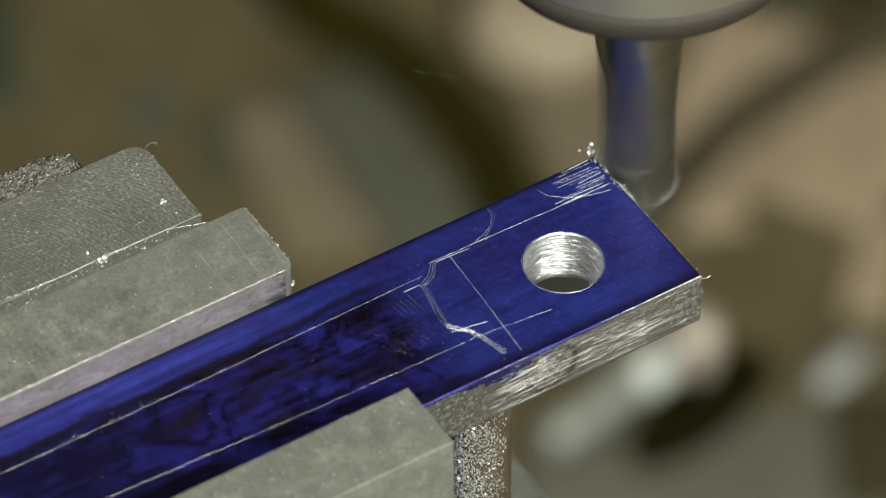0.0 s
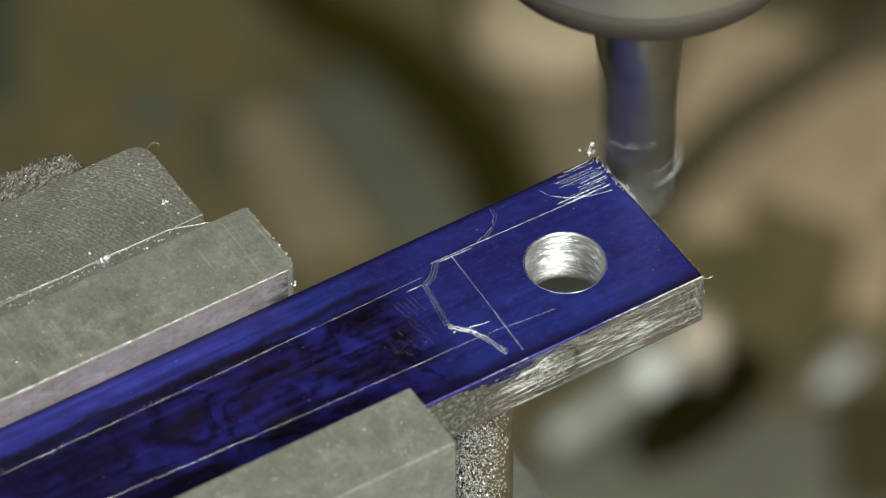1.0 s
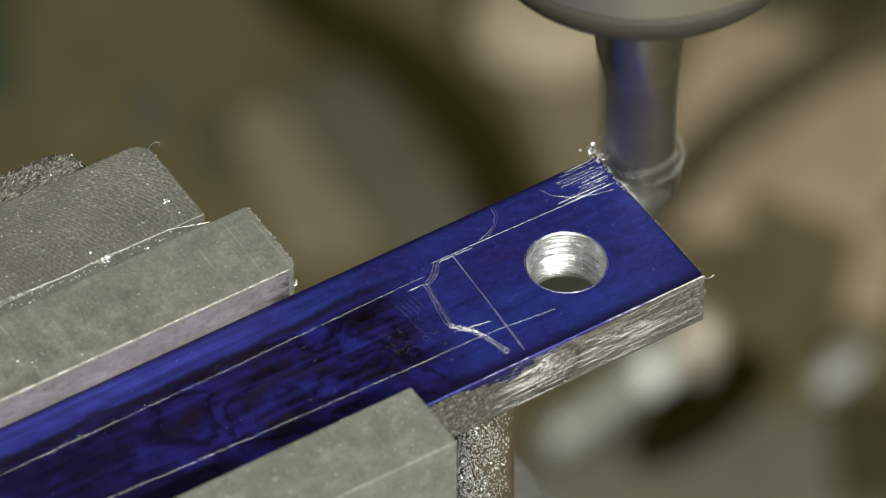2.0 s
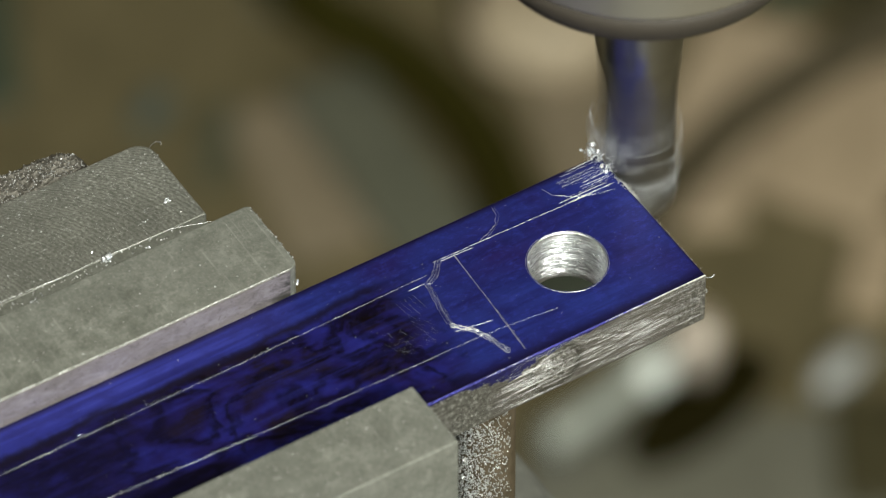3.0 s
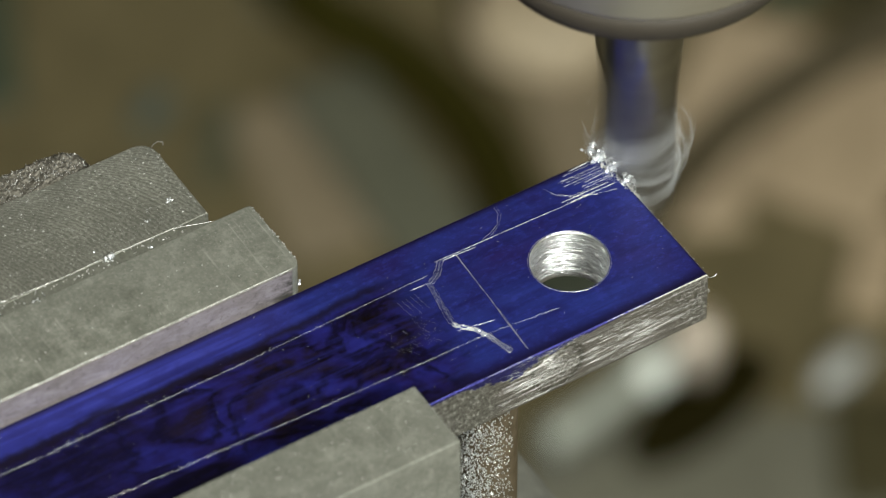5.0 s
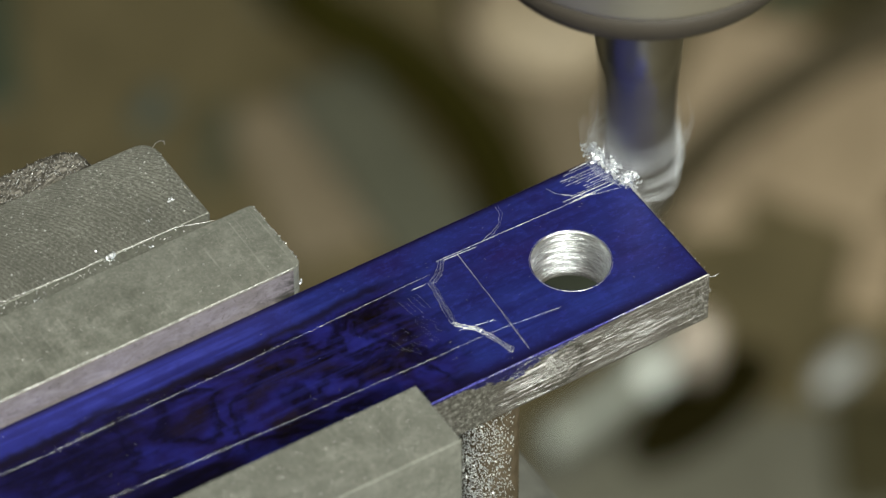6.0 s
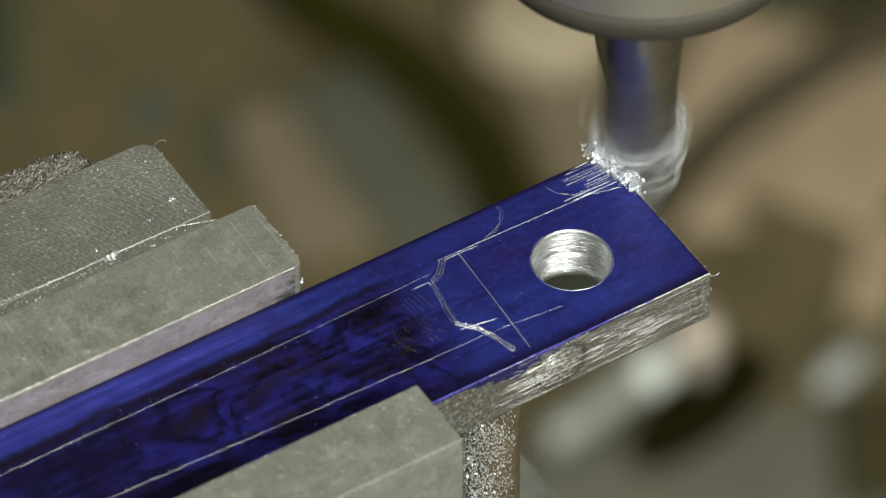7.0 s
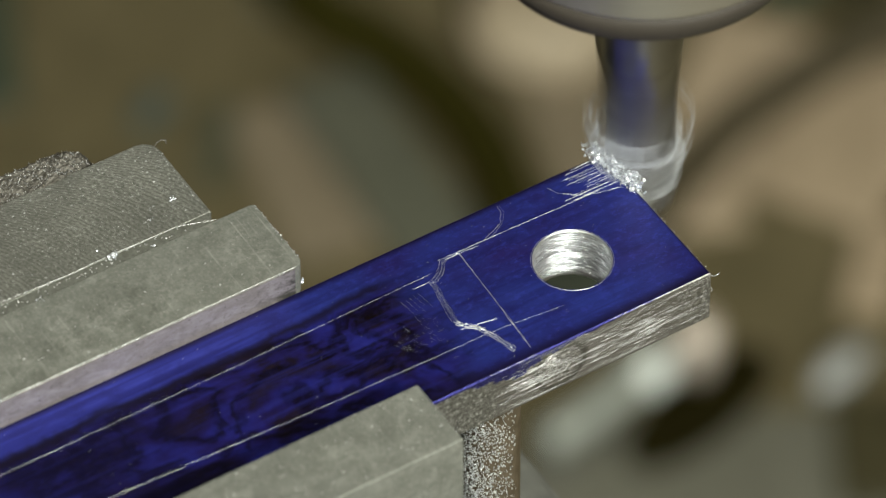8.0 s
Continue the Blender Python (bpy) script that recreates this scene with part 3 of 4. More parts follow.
    bar_between("green_box", (-80.0, 440.0), (-76.0, 408.0), 4.5, GREENTIN, "dark green tin box on the bench", "box", 2.0)
    # dark block widens the upper end of that shadow band
    bar_between("shadow_band_block", (68.0, 436.2), (78.4, 429.2), 5.0, OLIVE_DARK, "dark olive block widening the shadow band", "can", 4.0)
    bar_between("rubber_block", (71.0, 340.0), (72.0, 317.0), 8.0, OLIVE_DARK, "dark olive rubber block on the bench", "block", 3.0)
    bar_between("green_tin", (56.5, 438.0), (64.0, 432.5), 5.0, GREENTIN, "dark green tin on the bench", "tin", 6.0)


background_parts()

# ---- the milling vice, the blue bar and what moves with them ----
FEED = [(0.0, -0.42, -0.10), (0.5, -0.35, -0.19), (1.0, -0.265, -0.125), (1.5, -0.215, -0.10), (3.0, -0.08, -0.01), (3.5, -0.02, 0.0),
        (4.0, 0.0, 0.0), (4.5, 0.035, 0.01), (6.0, 0.20, 0.09), (6.5, 0.25, 0.15), (7.0, 0.285, 0.18), (7.5, 0.305, 0.185), (8.0, 0.325, 0.19)]
carried_along = []


def ride(ob):
    """The thing travels with the machine's table."""
    carried_along.append(ob)
    return ob


W_BAR, T_BAR, L_BAR = 15.875, 5.2, 112.0
HU, HV, HR = -8.643, 7.145, 3.27


def bar_body():
    """The flat bar: chamfered outline, a round hole near its free end, blue top."""
    c, r0 = 0.10, HR
    rng = random.Random(4)
    u_in = -17.3
    corners = [(-c, c), (-c, W_BAR - c), (u_in, W_BAR - c), (u_in, c)]
    angles = sorted([2 * math.pi * i / 72 for i in range(72)] + [math.atan2(v - HV, u - HU) % (2 * math.pi) for u, v in corners])
    bm = bmesh.new()

    def edge(a, w):
        d = (math.cos(a), math.sin(a))
        s = []
        for axis, lo, hi, o in ((0, u_in, -c, HU), (1, c, W_BAR - c, HV)):
            if abs(d[axis]) > 1e-9:
                s.append(((hi if d[axis] > 0 else lo) - o) / d[axis])
        k = min(s)
        return (HU + d[0] * k, HV + d[1] * k, w)

    def vert(p):
        return bm.verts.new(Vector(p) * MM)

    top_in = [vert((HU + r0 * math.cos(a), HV + r0 * math.sin(a), 0)) for a in angles]
    top_out = [vert(edge(a, 0)) for a in angles]
    bot_in = [vert((HU + r0 * math.cos(a), HV + r0 * math.sin(a), -T_BAR)) for a in angles]
    bot_out = [vert(edge(a, -T_BAR)) for a in angles]
    n = len(angles)
    for i in range(n):
        j = (i + 1) % n
        bm.faces.new((top_in[i], top_out[i], top_out[j], top_in[j])).material_index = 0
        bm.faces.new((bot_in[i], bot_in[j], bot_out[j], bot_out[i])).material_index = 1
    inner = [i for i in range(n) if abs(top_out[i].co.x - u_in * MM) < 1e-9]
    far_t = [vert((-L_BAR, c, 0)), vert((-L_BAR, W_BAR - c, 0))]
    far_b = [vert((-L_BAR, c, -T_BAR)), vert((-L_BAR, W_BAR - c, -T_BAR))]
    inner.sort(key=lambda i: top_out[i].co.y)
    bm.faces.new([far_t[0]] + [top_out[i] for i in inner] + [far_t[1]]).material_index = 0
    bm.faces.new([far_b[0]] + [bot_out[i] for i in inner] + [far_b[1]]).material_index = 1
    # sides with a chamfer at the top; the chamfer wanders a little as a burr does
    ring = [(-c, c), (-c, W_BAR - c), (-L_BAR, W_BAR - c), (-L_BAR, c)]
    full = [(0, 0), (0, W_BAR), (-L_BAR, W_BAR), (-L_BAR, 0)]
    for k in range(4):
        a, b = ring[k], ring[(k + 1) % 4]
        fa, fb = full[k], full[(k + 1) % 4]
        steps = max(2, int((Vector(b) - Vector(a)).length / 0.8))
        prev = None
        for s in range(steps + 1):
            f = s / steps
            jit = 0 if s in (0, steps) else rng.uniform(-0.03, 0.03)
            t = vert((a[0] + (b[0] - a[0]) * f, a[1] + (b[1] - a[1]) * f, 0.0))
            m = vert((fa[0] + (fb[0] - fa[0]) * f, fa[1] + (fb[1] - fa[1]) * f, -c + jit))
            d = vert((fa[0] + (fb[0] - fa[0]) * f, fa[1] + (fb[1] - fa[1]) * f, -T_BAR))
            if prev:
                bm.faces.new((prev[0], t, m, prev[1])).material_index = 1
                bm.faces.new((prev[1], m, d, prev[2])).material_index = 1
            prev = (t, m, d)
    return bm


def bore_wall():
    """The bored wall of the hole, with the rings that the drill left."""
    rng = random.Random(9)
    prof = [(HR - 0.02, -T_BAR)]
    w = -T_BAR + 0.10
    while w < -0.35:
        step = rng.uniform(0.20, 0.30)
        for k, r in enumerate((0.004, 0.020, 0.012, 0.042)):
            prof.append((HR - r - rng.uniform(0.0, 0.004), w + step * k / 4))
        w += step
    prof += [(HR - 0.03, -0.12), (HR + 0.10, 0.004)]
    bm = turned(prof, 96, cap=False)
    for v in bm.verts:
        if -T_BAR * 0.97 < v.co.z / MM < -0.2:
            a = math.atan2(v.co.y, v.co.x)
            k = 1 + 0.0030 * noise.noise(Vector((7 * math.cos(a), 7 * math.sin(a), v.co.z / MM * 3)))
            v.co.x, v.co.y = v.co.x * k, v.co.y * k
            v.co.z += 0.00006 * noise.noise(Vector((2 * math.cos(a), 2 * math.sin(a), v.co.z / MM)))
    return bm


def scribe(bm, pts, half=0.03, rng=None, off=0.0, wander=0.010, gap=0.0):
    """A scribed line: raised burr along pts (u, v in mm), slightly uneven."""
    line, rad, drift = [], [], 0.0

    def flush():
        if len(line) > 1:
            tube(bm, list(line), list(rad), 4, 0.8)
        line.clear()
        rad.clear()

    for (u0, v0), (u1, v1) in zip(pts, pts[1:]):
        length = math.hypot(u1 - u0, v1 - v0)
        k = max(1, int(length / 0.17))
        nx, ny = -(v1 - v0) / length, (u1 - u0) / length
        for i in range(k):
            f = i / k
            drift = 0.8 * drift + rng.gauss(0, 0.6 * wander)
            o = off + drift
            line.append((u0 + (u1 - u0) * f + nx * o, v0 + (v1 - v0) * f + ny * o, 0.006))
            rad.append(half * rng.choice((0.55, 0.7, 0.8, 0.9, 1.0, 1.4)))
            if rng.random() < gap:
                flush()
    line.append((*pts[-1], 0.006))
    rad.append(half * 0.4)
    flush()


def blue_bar():
    t = ride(thing("steel_bar", BAR, "flat steel bar coated in marking-out blue, clamped in the vice", "bar"))
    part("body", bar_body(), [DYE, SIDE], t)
    part("bore", bore_wall(), BORE, t, "bright bored wall with tool rings").matrix_basis = pose(HU * MM, HV * MM, 0)
    rng = random.Random(21)
    bm = bmesh.new()
    ring = [(HU + (HR + 0.09) * math.cos(a), HV + (HR + 0.09) * math.sin(a)) for a in (2 * math.pi * k / 60 for k in range(61))]
    scribe(bm, ring, 0.020, rng, 0.0, 0.012)
    part("hole_rim", bm, SCRIBE, t, "thin bright burr round the hole")
    # pale dashes on the tool rings build in their glints
    bm = bmesh.new()
    for i in range(420):
        a0, w, da = rng.uniform(0, 2 * math.pi), rng.uniform(-5.0, -0.2), rng.choice((0.02, 0.04, 0.08, 0.20, 0.45))
        r = rng.choice((0.004, 0.006, 0.009, 0.014))
        tube(bm, [(HU + (HR - 0.055) * math.cos(a0 + da * k / 4), HV + (HR - 0.055) * math.sin(a0 + da * k / 4), w + 0.004 * k) for k in range(5)], [r * 0.4, r, r, r, r * 0.4], 4)
    part("bore_mark", bm, CHIP, t, "bright tool marks round the bore, with glints built in")["kind"] = "stuff"
    for u0, u1, half in ((-9.6, -0.1, 0.024), (-21.0, -16.5, 0.012)):
        bm = bmesh.new()
        scribe(bm, [(u0, 0.05), (u1, 0.05)], half, rng)
        for v in bm.verts:
            v.co.z -= 0.00004
        part("edge_burr", bm, SCRIBE, t, "bright worn edge of the bar")
    lines = {
        "upper": ([(-62, 11.5), (-38, 11.62), (-27, 11.78), (-19.05, 11.9)], 0.0115, 1, 0),
        "lower": ([(-62, 5.22), (-52, 4.92), (-34.5, 4.30), (-24, 4.06), (-19, 3.98), (-16.5, 3.8)], 0.0105, 1, 0),
        "lower_end": ([(-16.5, 3.8), (-12, 3.32)], 0.008, 1, 0),
        "end": ([(-17.9, 12.82), (-10, 12.68), (-2.7, 12.48)], 0.019, 1, 0),
        "end_double": ([(-17.3, 12.62), (-14.2, 12.5)], 0.02, 1, 0),
        "cross": ([(-16.0, 12.6), (-16.3, 6.0), (-16.6, 0.9)], 0.026, 2, 0.035),
    }
    neck = {
        "neck": ([(-17.45, 12.7), (-17.85, 12.2), (-18.6, 11.5), (-19.5, 11.05)], 0.013, 7, 0.085),
        "neck_mid": ([(-19.5, 11.05), (-19.9, 8.6), (-20.2, 6.3)], 0.013, 6, 0.085),
        "neck_low": ([(-20.2, 6.3), (-19.5, 5.35), (-18.97, 4.85), (-18.4, 3.4), (-17.86, 1.3)], 0.018, 5, 0.10),
        "loop": ([(-10.5, 15.4), (-10.62, 14.6), (-11.2, 13.8), (-12.3, 13.15), (-13.5, 12.8)], 0.015, 2, 0.15),
        "tick": ([(-21.2, 11.2), (-19.6, 11.18)], 0.02, 1, 0),
        "tick_low": ([(-20.3, 5.5), (-17.2, 4.96)], 0.016, 1, 0),
        "bound": ([(-6.06, 15.0), (-5.63, 14.0), (-4.4, 13.0), (-2.9, 12.32), (-1.0, 11.9)], 0.013, 1, 0),
    }
    for kind_of, (pts, half, strands, spread) in {**lines, **neck}.items():
        dulled = kind_of in ("neck", "neck_mid", "cross", "lower_end", "tick_low", "loop")
        for k in range(strands):
            bm = bmesh.new()
            scribe(bm, pts, half, rng, (k - (strands - 1) / 2) * spread, 0.010 + 0.35 * spread)
            part("scribed_line", bm, DULL_SCRIBE if dulled and k % 3 else SCRIBE, t, "dulled scribed line in the blue" if dulled and k % 3 else "bright scribed line in the blue")
    bm = bmesh.new()
    tail = [(-20.2, 6.3), (-19.5, 5.35), (-18.97, 4.85), (-18.4, 3.4), (-17.86, 1.3)]
    for i in range(95):
        k = rng.choice((0, 0, 1, 1, 2, 2, 3))
        f = rng.random()
        u = tail[k][0] + (tail[k + 1][0] - tail[k][0]) * f + rng.gauss(0, 0.12)
        v = tail[k][1] + (tail[k + 1][1] - tail[k][1]) * f + rng.gauss(0, 0.06)
        flake(bm, (u, v, 0.02), rng.choice((0.03, 0.04, 0.06, 0.09)), rng)
    part("crumb", bm, CHIP, t, "bright crumbs in the scribed notch")["kind"] = "stuff"
    bm = bmesh.new()
    for i in range(13):
        v0 = 12.6 + i * 0.25 + rng.gauss(0, 0.05)
        u1 = -0.4 - rng.uniform(0, 0.9)
        u0 = u1 - rng.uniform(2.2, 4.6) + 0.15 * max(0.0, v0 - 14.5)
        tilt = rng.uniform(-0.03, 0.05)
        if v0 + tilt * (u1 - u0) < 15.75:
            scribe(bm, [(u0, v0), ((u0 + u1) / 2, v0 + tilt * (u1 - u0) * 0.6), (u1, v0 + tilt * (u1 - u0))], rng.choice((0.008, 0.014, 0.022, 0.030)), rng)
    for i in range(60):
        f = rng.random()
        curl(bm, (-0.35 + 0.4 * f + rng.gauss(0, 0.12), 15.8 - 5.6 * f, 0.0), rng.uniform(0.03, 0.09), rng, thick=0.03)
    for i in range(26):
        f = rng.random()
        tube(bm, [(-0.10 + rng.gauss(0, 0.04), 12.3 - 2.2 * f, -0.05), (0.03, 12.1 - 2.2 * f, -0.02), (-0.02 + rng.gauss(0, 0.05), 11.9 - 2.2 * f, 0.01)], rng.uniform(0.03, 0.09), 4)
    for i in range(40):
        curl(bm, (0.0 + rng.gauss(0, 0.04), rng.uniform(0.3, 10.0), -0.03), rng.uniform(0.02, 0.05), rng, thick=0.018)
    part("scratch_patch", bm, SCRIBE, t, "scratched corner where the cutter starts")["kind"] = "stuff"
    bm = bmesh.new()
    for i in range(52):
        u, v = rng.uniform(-25.4, -21.2), rng.uniform(4.9, 8.2)
        a = rng.choice((2.0, 2.2, 1.9, 0.6)) + rng.gauss(0, 0.2)
        le = rng.uniform(0.3, 1.1)
        scribe(bm, [(u, v), (u + le * math.cos(a), v + le * math.sin(a))], 0.0028, rng)
    for i in range(5):
        scribe(bm, [(-22.78 + i * 0.42, 10.57 + i * 0.03), (-22.56 + i * 0.42, 8.69 + rng.uniform(-0.2, 0.4))], 0.007, rng)
    part("scratched_area", bm, DULL_SCRIBE, t, "faint fine scratches in the blue")["kind"] = "stuff"
    # bright dashes that the side cutter left along the near edge
    bm = bmesh.new()
    for i in range(260):
        u = rng.choice((rng.gauss(-6.5, 3.0), rng.gauss(-17.5, 1.8), rng.uniform(-20.5, -0.3)))
        if not -21 < u < -0.3:
            continue
        w = -0.25 - 4.75 * rng.random()
        le = min(rng.choice((0.8, 1.6, 2.6, 4.0, 6.0)), -0.15 - u)
        r = rng.choice((0.003, 0.004, 0.006, 0.008))
        tube(bm, [(u, -0.002, w), (u + le * 0.5, -0.006, w + rng.gauss(0, 0.012)), (u + le, -0.002, w + rng.gauss(0, 0.02))], [r * 0.4, r, r * 0.4], 4)
    for i in range(40):
        r0, a0 = rng.uniform(0.7, 2.6), rng.uniform(-0.4, 1.9)
        da = rng.uniform(0.4, 1.2)
        pts = [(-14.6 + r0 * math.cos(a0 + da * k / 6), -0.003, -2.9 + r0 * 0.85 * math.sin(a0 + da * k / 6)) for k in range(7)]
        if max(p[2] for p in pts) < -0.2 and min(p[2] for p in pts) > -5.1:
            tube(bm, pts, rng.choice((0.002, 0.003, 0.004)), 4)
    for i in range(260):
        u, w = rng.uniform(-26.4, -20.6), rng.uniform(-5.0, -0.3)
        flake(bm, (u, -0.01, w), rng.choice((0.012, 0.018, 0.025, 0.04)), rng)
    for i in range(60):
        u = rng.uniform(-19.8, -17.2) if i < 26 else rng.uniform(-12.8, -5.5)
        w = -1.3 - 2.7 * rng.random()
        le = rng.uniform(0.8, 2.6)
        r = rng.choice((0.010, 0.014, 0.02))
        tube(bm, [(u, -0.002, w), (u + le * 0.5, -0.008, w + rng.gauss(0, 0.01)), (u + le, -0.002, w + rng.gauss(0, 0.02))], [r * 0.3, r, r * 0.3], 4)
    part("tool_mark", bm, SCRIBE, t, "bright dashes left by the side cutter")["kind"] = "stuff"
    bm = bmesh.new()
    for i in range(230):
        u, v = (rng.uniform(-58, -0.5), rng.uniform(0.4, 15.4))
        if math.hypot(u - HU, v - HV) < HR + 0.15:
            continue
        s = rng.choice((0.007, 0.008, 0.010, 0.013, 0.020))
        tube(bm, [(u, v, 0.01), (u + s, v + s * rng.uniform(-1, 1), 0.03), (u + 2.2 * s, v, 0.01)], s, 4)
    # pale beads along the scribed lines stand for their sparkle
    for i in range(70):
        u = rng.uniform(-58, -3)
        v = rng.choice((11.85, 5.45 + 0.04 * (-62 - u) * 0.9)) if u < -19 else 12.62
        s = rng.choice((0.008, 0.011, 0.014, 0.020))
        tube(bm, [(u, v, 0.015), (u + s, v + rng.gauss(0, 0.03), 0.035), (u + 2.2 * s, v, 0.015)], s, 4)
    part("steel_dust", bm, CHIP, t, "tiny bright specks of steel dust, and sparkle beads on the scribed lines")["kind"] = "stuff"
    bm = bmesh.new()
    tube(bm, [(-0.05, 0.02, -0.3), (0.25, -0.05, -0.42), (0.5, -0.08, -0.45), (0.8, -0.05, -0.36)], [0.025, 0.02, 0.03, 0.015], 4)
    tube(bm, [(0.0, -0.03, -1.6), (0.1, -0.1, -1.9), (0.03, -0.06, -2.15)], [0.02, 0.05, 0.03], 4)
    part("burr", bm, CHIP, t, "bright burr hanging on the corner")


def heap_height(u, v):
    """Top of the swarf heaped behind the fixed jaw."""
    e = max(0.0, min(1.0, (-36.5 - u) / 2.4)) * max(0.0, min(1.0, (38.1 - v) / 1.7))
    e = math.sqrt(max(0.0, 1 - (1 - e) ** 2))
    h = 0.35 * noise.noise(Vector((u * 0.5, v * 0.6, 1.0))) + 0.28 * noise.noise(Vector((u * 2.1, v * 2.1, 4.0))) + 0.2 * noise.noise(Vector((u * 5, v * 5, 9.0)))
    return (3.0 + h) * e + 0.6 * (1 - e)


def milling_vice():
    t = ride(thing("milling_vice", BAR, "grey steel machine vice with ground jaws, dusted with swarf", "vice"))
    fixed = part("fixed_jaw_body", jaw(-98, -31.9, 24.75, 34.4, -40, 3.0, 1.6, 0.10), [MILLED], t, "face-milled steel with arc marks")
    rng = random.Random(41)
    bm = bmesh.new()
    for i in range(900):
        u, v = rng.uniform(-57, -32.4), rng.uniform(25.0, 34.2)
        if u > -33.8 and v > 32.6:
            continue
        a = math.atan2(1.0, -math.tan(math.asin((v - 22.3) / 14.6))) + rng.gauss(0, 0.08)
        le = rng.choice((0.06, 0.10, 0.18, 0.40))
        r = rng.choice((0.004, 0.006, 0.009))
        tube(bm, [(u, v, 3.0), (u + 0.5 * le * math.cos(a), v + 0.5 * le * math.sin(a), 3.006), (u + le * math.cos(a), v + le * math.sin(a), 3.0)], [r * 0.4, r, r * 0.4], 4)
    part("milling_burr", bm, SCRIBE, fixed, "fine bright burrs along the milling arcs")["kind"] = "stuff"
    back = part("back_jaw_plate", jaw(-97, -28.5, 15.89, 23.75, -24, 3.0, 0.45, 0.10, 0.85), JAW, t, "plain ground grey jaw plate")
    # the face turned to the lamp gets a paler, lit grey
    part("back_jaw_face", block(-96.9, -29.4, 15.84, 15.885, -23, 2.86, 0.0), JAW_FACE_LIT, back, "ground clamping face, lamplight painted into its colour")
    part("gap_packing", block(-96, -32.3, 23.75, 24.75, -24, 2.95, 0.02), GAP, t, "narrow gap packed with grey swarf dust")
    front = part("front_jaw_plate", jaw(-97, -27.75, -6.75, 0.0, -24, 3.05, 0.12, 0.10), JAW, t, "plain ground grey jaw plate")
    bm = bmesh.new()
    scribe(bm, [(-56, -0.08), (-28.1, -0.08), (-27.85, -0.3), (-27.8, -2.5), (-27.8, -6.0)], 0.016, rng, 0.0, 0.02)
    for v in bm.verts:
        v.co.z += 0.00302
    part("edge_burr", bm, SCRIBE, front, "bright worn edge of the jaw")
    part("moving_jaw_body", block(-98, -33, -30, -6.75, -40, -9, 0.5), CAST, t)
    part("base", block(-102, -6, -40, 44, -70, -35, 1.0), CAST, t, "cast iron vice base")
    bm = bmesh.new()
    scribe(bm, [(-60, 25.0), (-50.8, 25.05), (-45.8, 24.78), (-40.5, 24.84), (-36.6, 24.84), (-35.3, 24.75), (-33.6, 24.3), (-32.0, 23.75)], 0.022, rng, 0.0, 0.03, 0.05)
    for v in bm.verts:
        v.co.z += 0.00302
    part("casting_burr", bm, SCRIBE, fixed, "bright ragged burr along the casting's edge")
    # pale ridge paints the highlight along the jaw's bevelled top edge
    bm = bmesh.new()
    scribe(bm, [(-60, 15.93), (-29.3, 15.93)], 0.026, rng)
    for v in bm.verts:
        v.co.z += 0.00297
    part("edge_burr", bm, SCRIBE, back, "pale ridge painting the highlight on the jaw's top edge")
    bm = bmesh.new()
    scribe(bm, [(-28.55, 16.9), (-28.55, 23.3)], 0.022, rng, 0.0, 0.02)
    for v in bm.verts:
        v.co.z += 0.00292
    part("end_burr", bm, SCRIBE, back, "ragged worn end edge of the jaw")
    bm = bmesh.new()
    nu, nv = 260, 26
    grid = []
    for i in range(nu + 1):
        row = []
        for j in range(nv + 1):
            u, v = -98 + 61.5 * i / nu, 34.2 + 3.9 * j / nv
            w = heap_height(u, v)
            row.append(bm.verts.new(Vector((u, v, w)) * MM))
        grid.append(row)
    for i in range(nu):
        for j in range(nv):
            bm.faces.new((grid[i][j], grid[i + 1][j], grid[i + 1][j + 1], grid[i][j + 1]))
    edge_loop = [grid[i][0] for i in range(nu + 1)] + [grid[nu][j] for j in range(1, nv + 1)] + [grid[i][nv] for i in range(nu - 1, -1, -1)] + [grid[0][j] for j in range(nv - 1, 0, -1)]
    floor_loop = [bm.verts.new((v.co.x, v.co.y, -0.035)) for v in edge_loop]
    for i in range(len(edge_loop)):
        j = (i + 1) % len(edge_loop)
        bm.faces.new((edge_loop[i], floor_loop[i], floor_loop[j], edge_loop[j]))
    part("rear_body", bm, SWARF_HEAP, t, "rear of the vice buried in fine swarf")


def support_pin():
    t = ride(thing("support_pin", BAR @ pose(-18.0 * MM, 4.5 * MM, 0), "oily round steel pin under the bar, caked with chips", "pin"))
    part("shaft", turned([(2.3, -35), (2.4, -34.6), (2.4, -5.6), (2.2, -5.2)], 32), PIN, t, smooth=True)
    rng = random.Random(5)
    bm = bmesh.new()
    for i in range(2600):
        a = rng.triangular(math.pi * 0.95, math.pi * 1.82, math.pi * 1.3) + radians(-YAW)
        w = rng.uniform(-22, -5.6)
        if w > -9 and rng.random() < 0.5:
            continue
        curl(bm, (2.45 * math.cos(a), 2.45 * math.sin(a), w), rng.uniform(0.03, 0.11), rng, thick=0.022)
    part("chip_crust", bm, CRUST, t, "crust of tiny bright chips")["kind"] = "stuff"


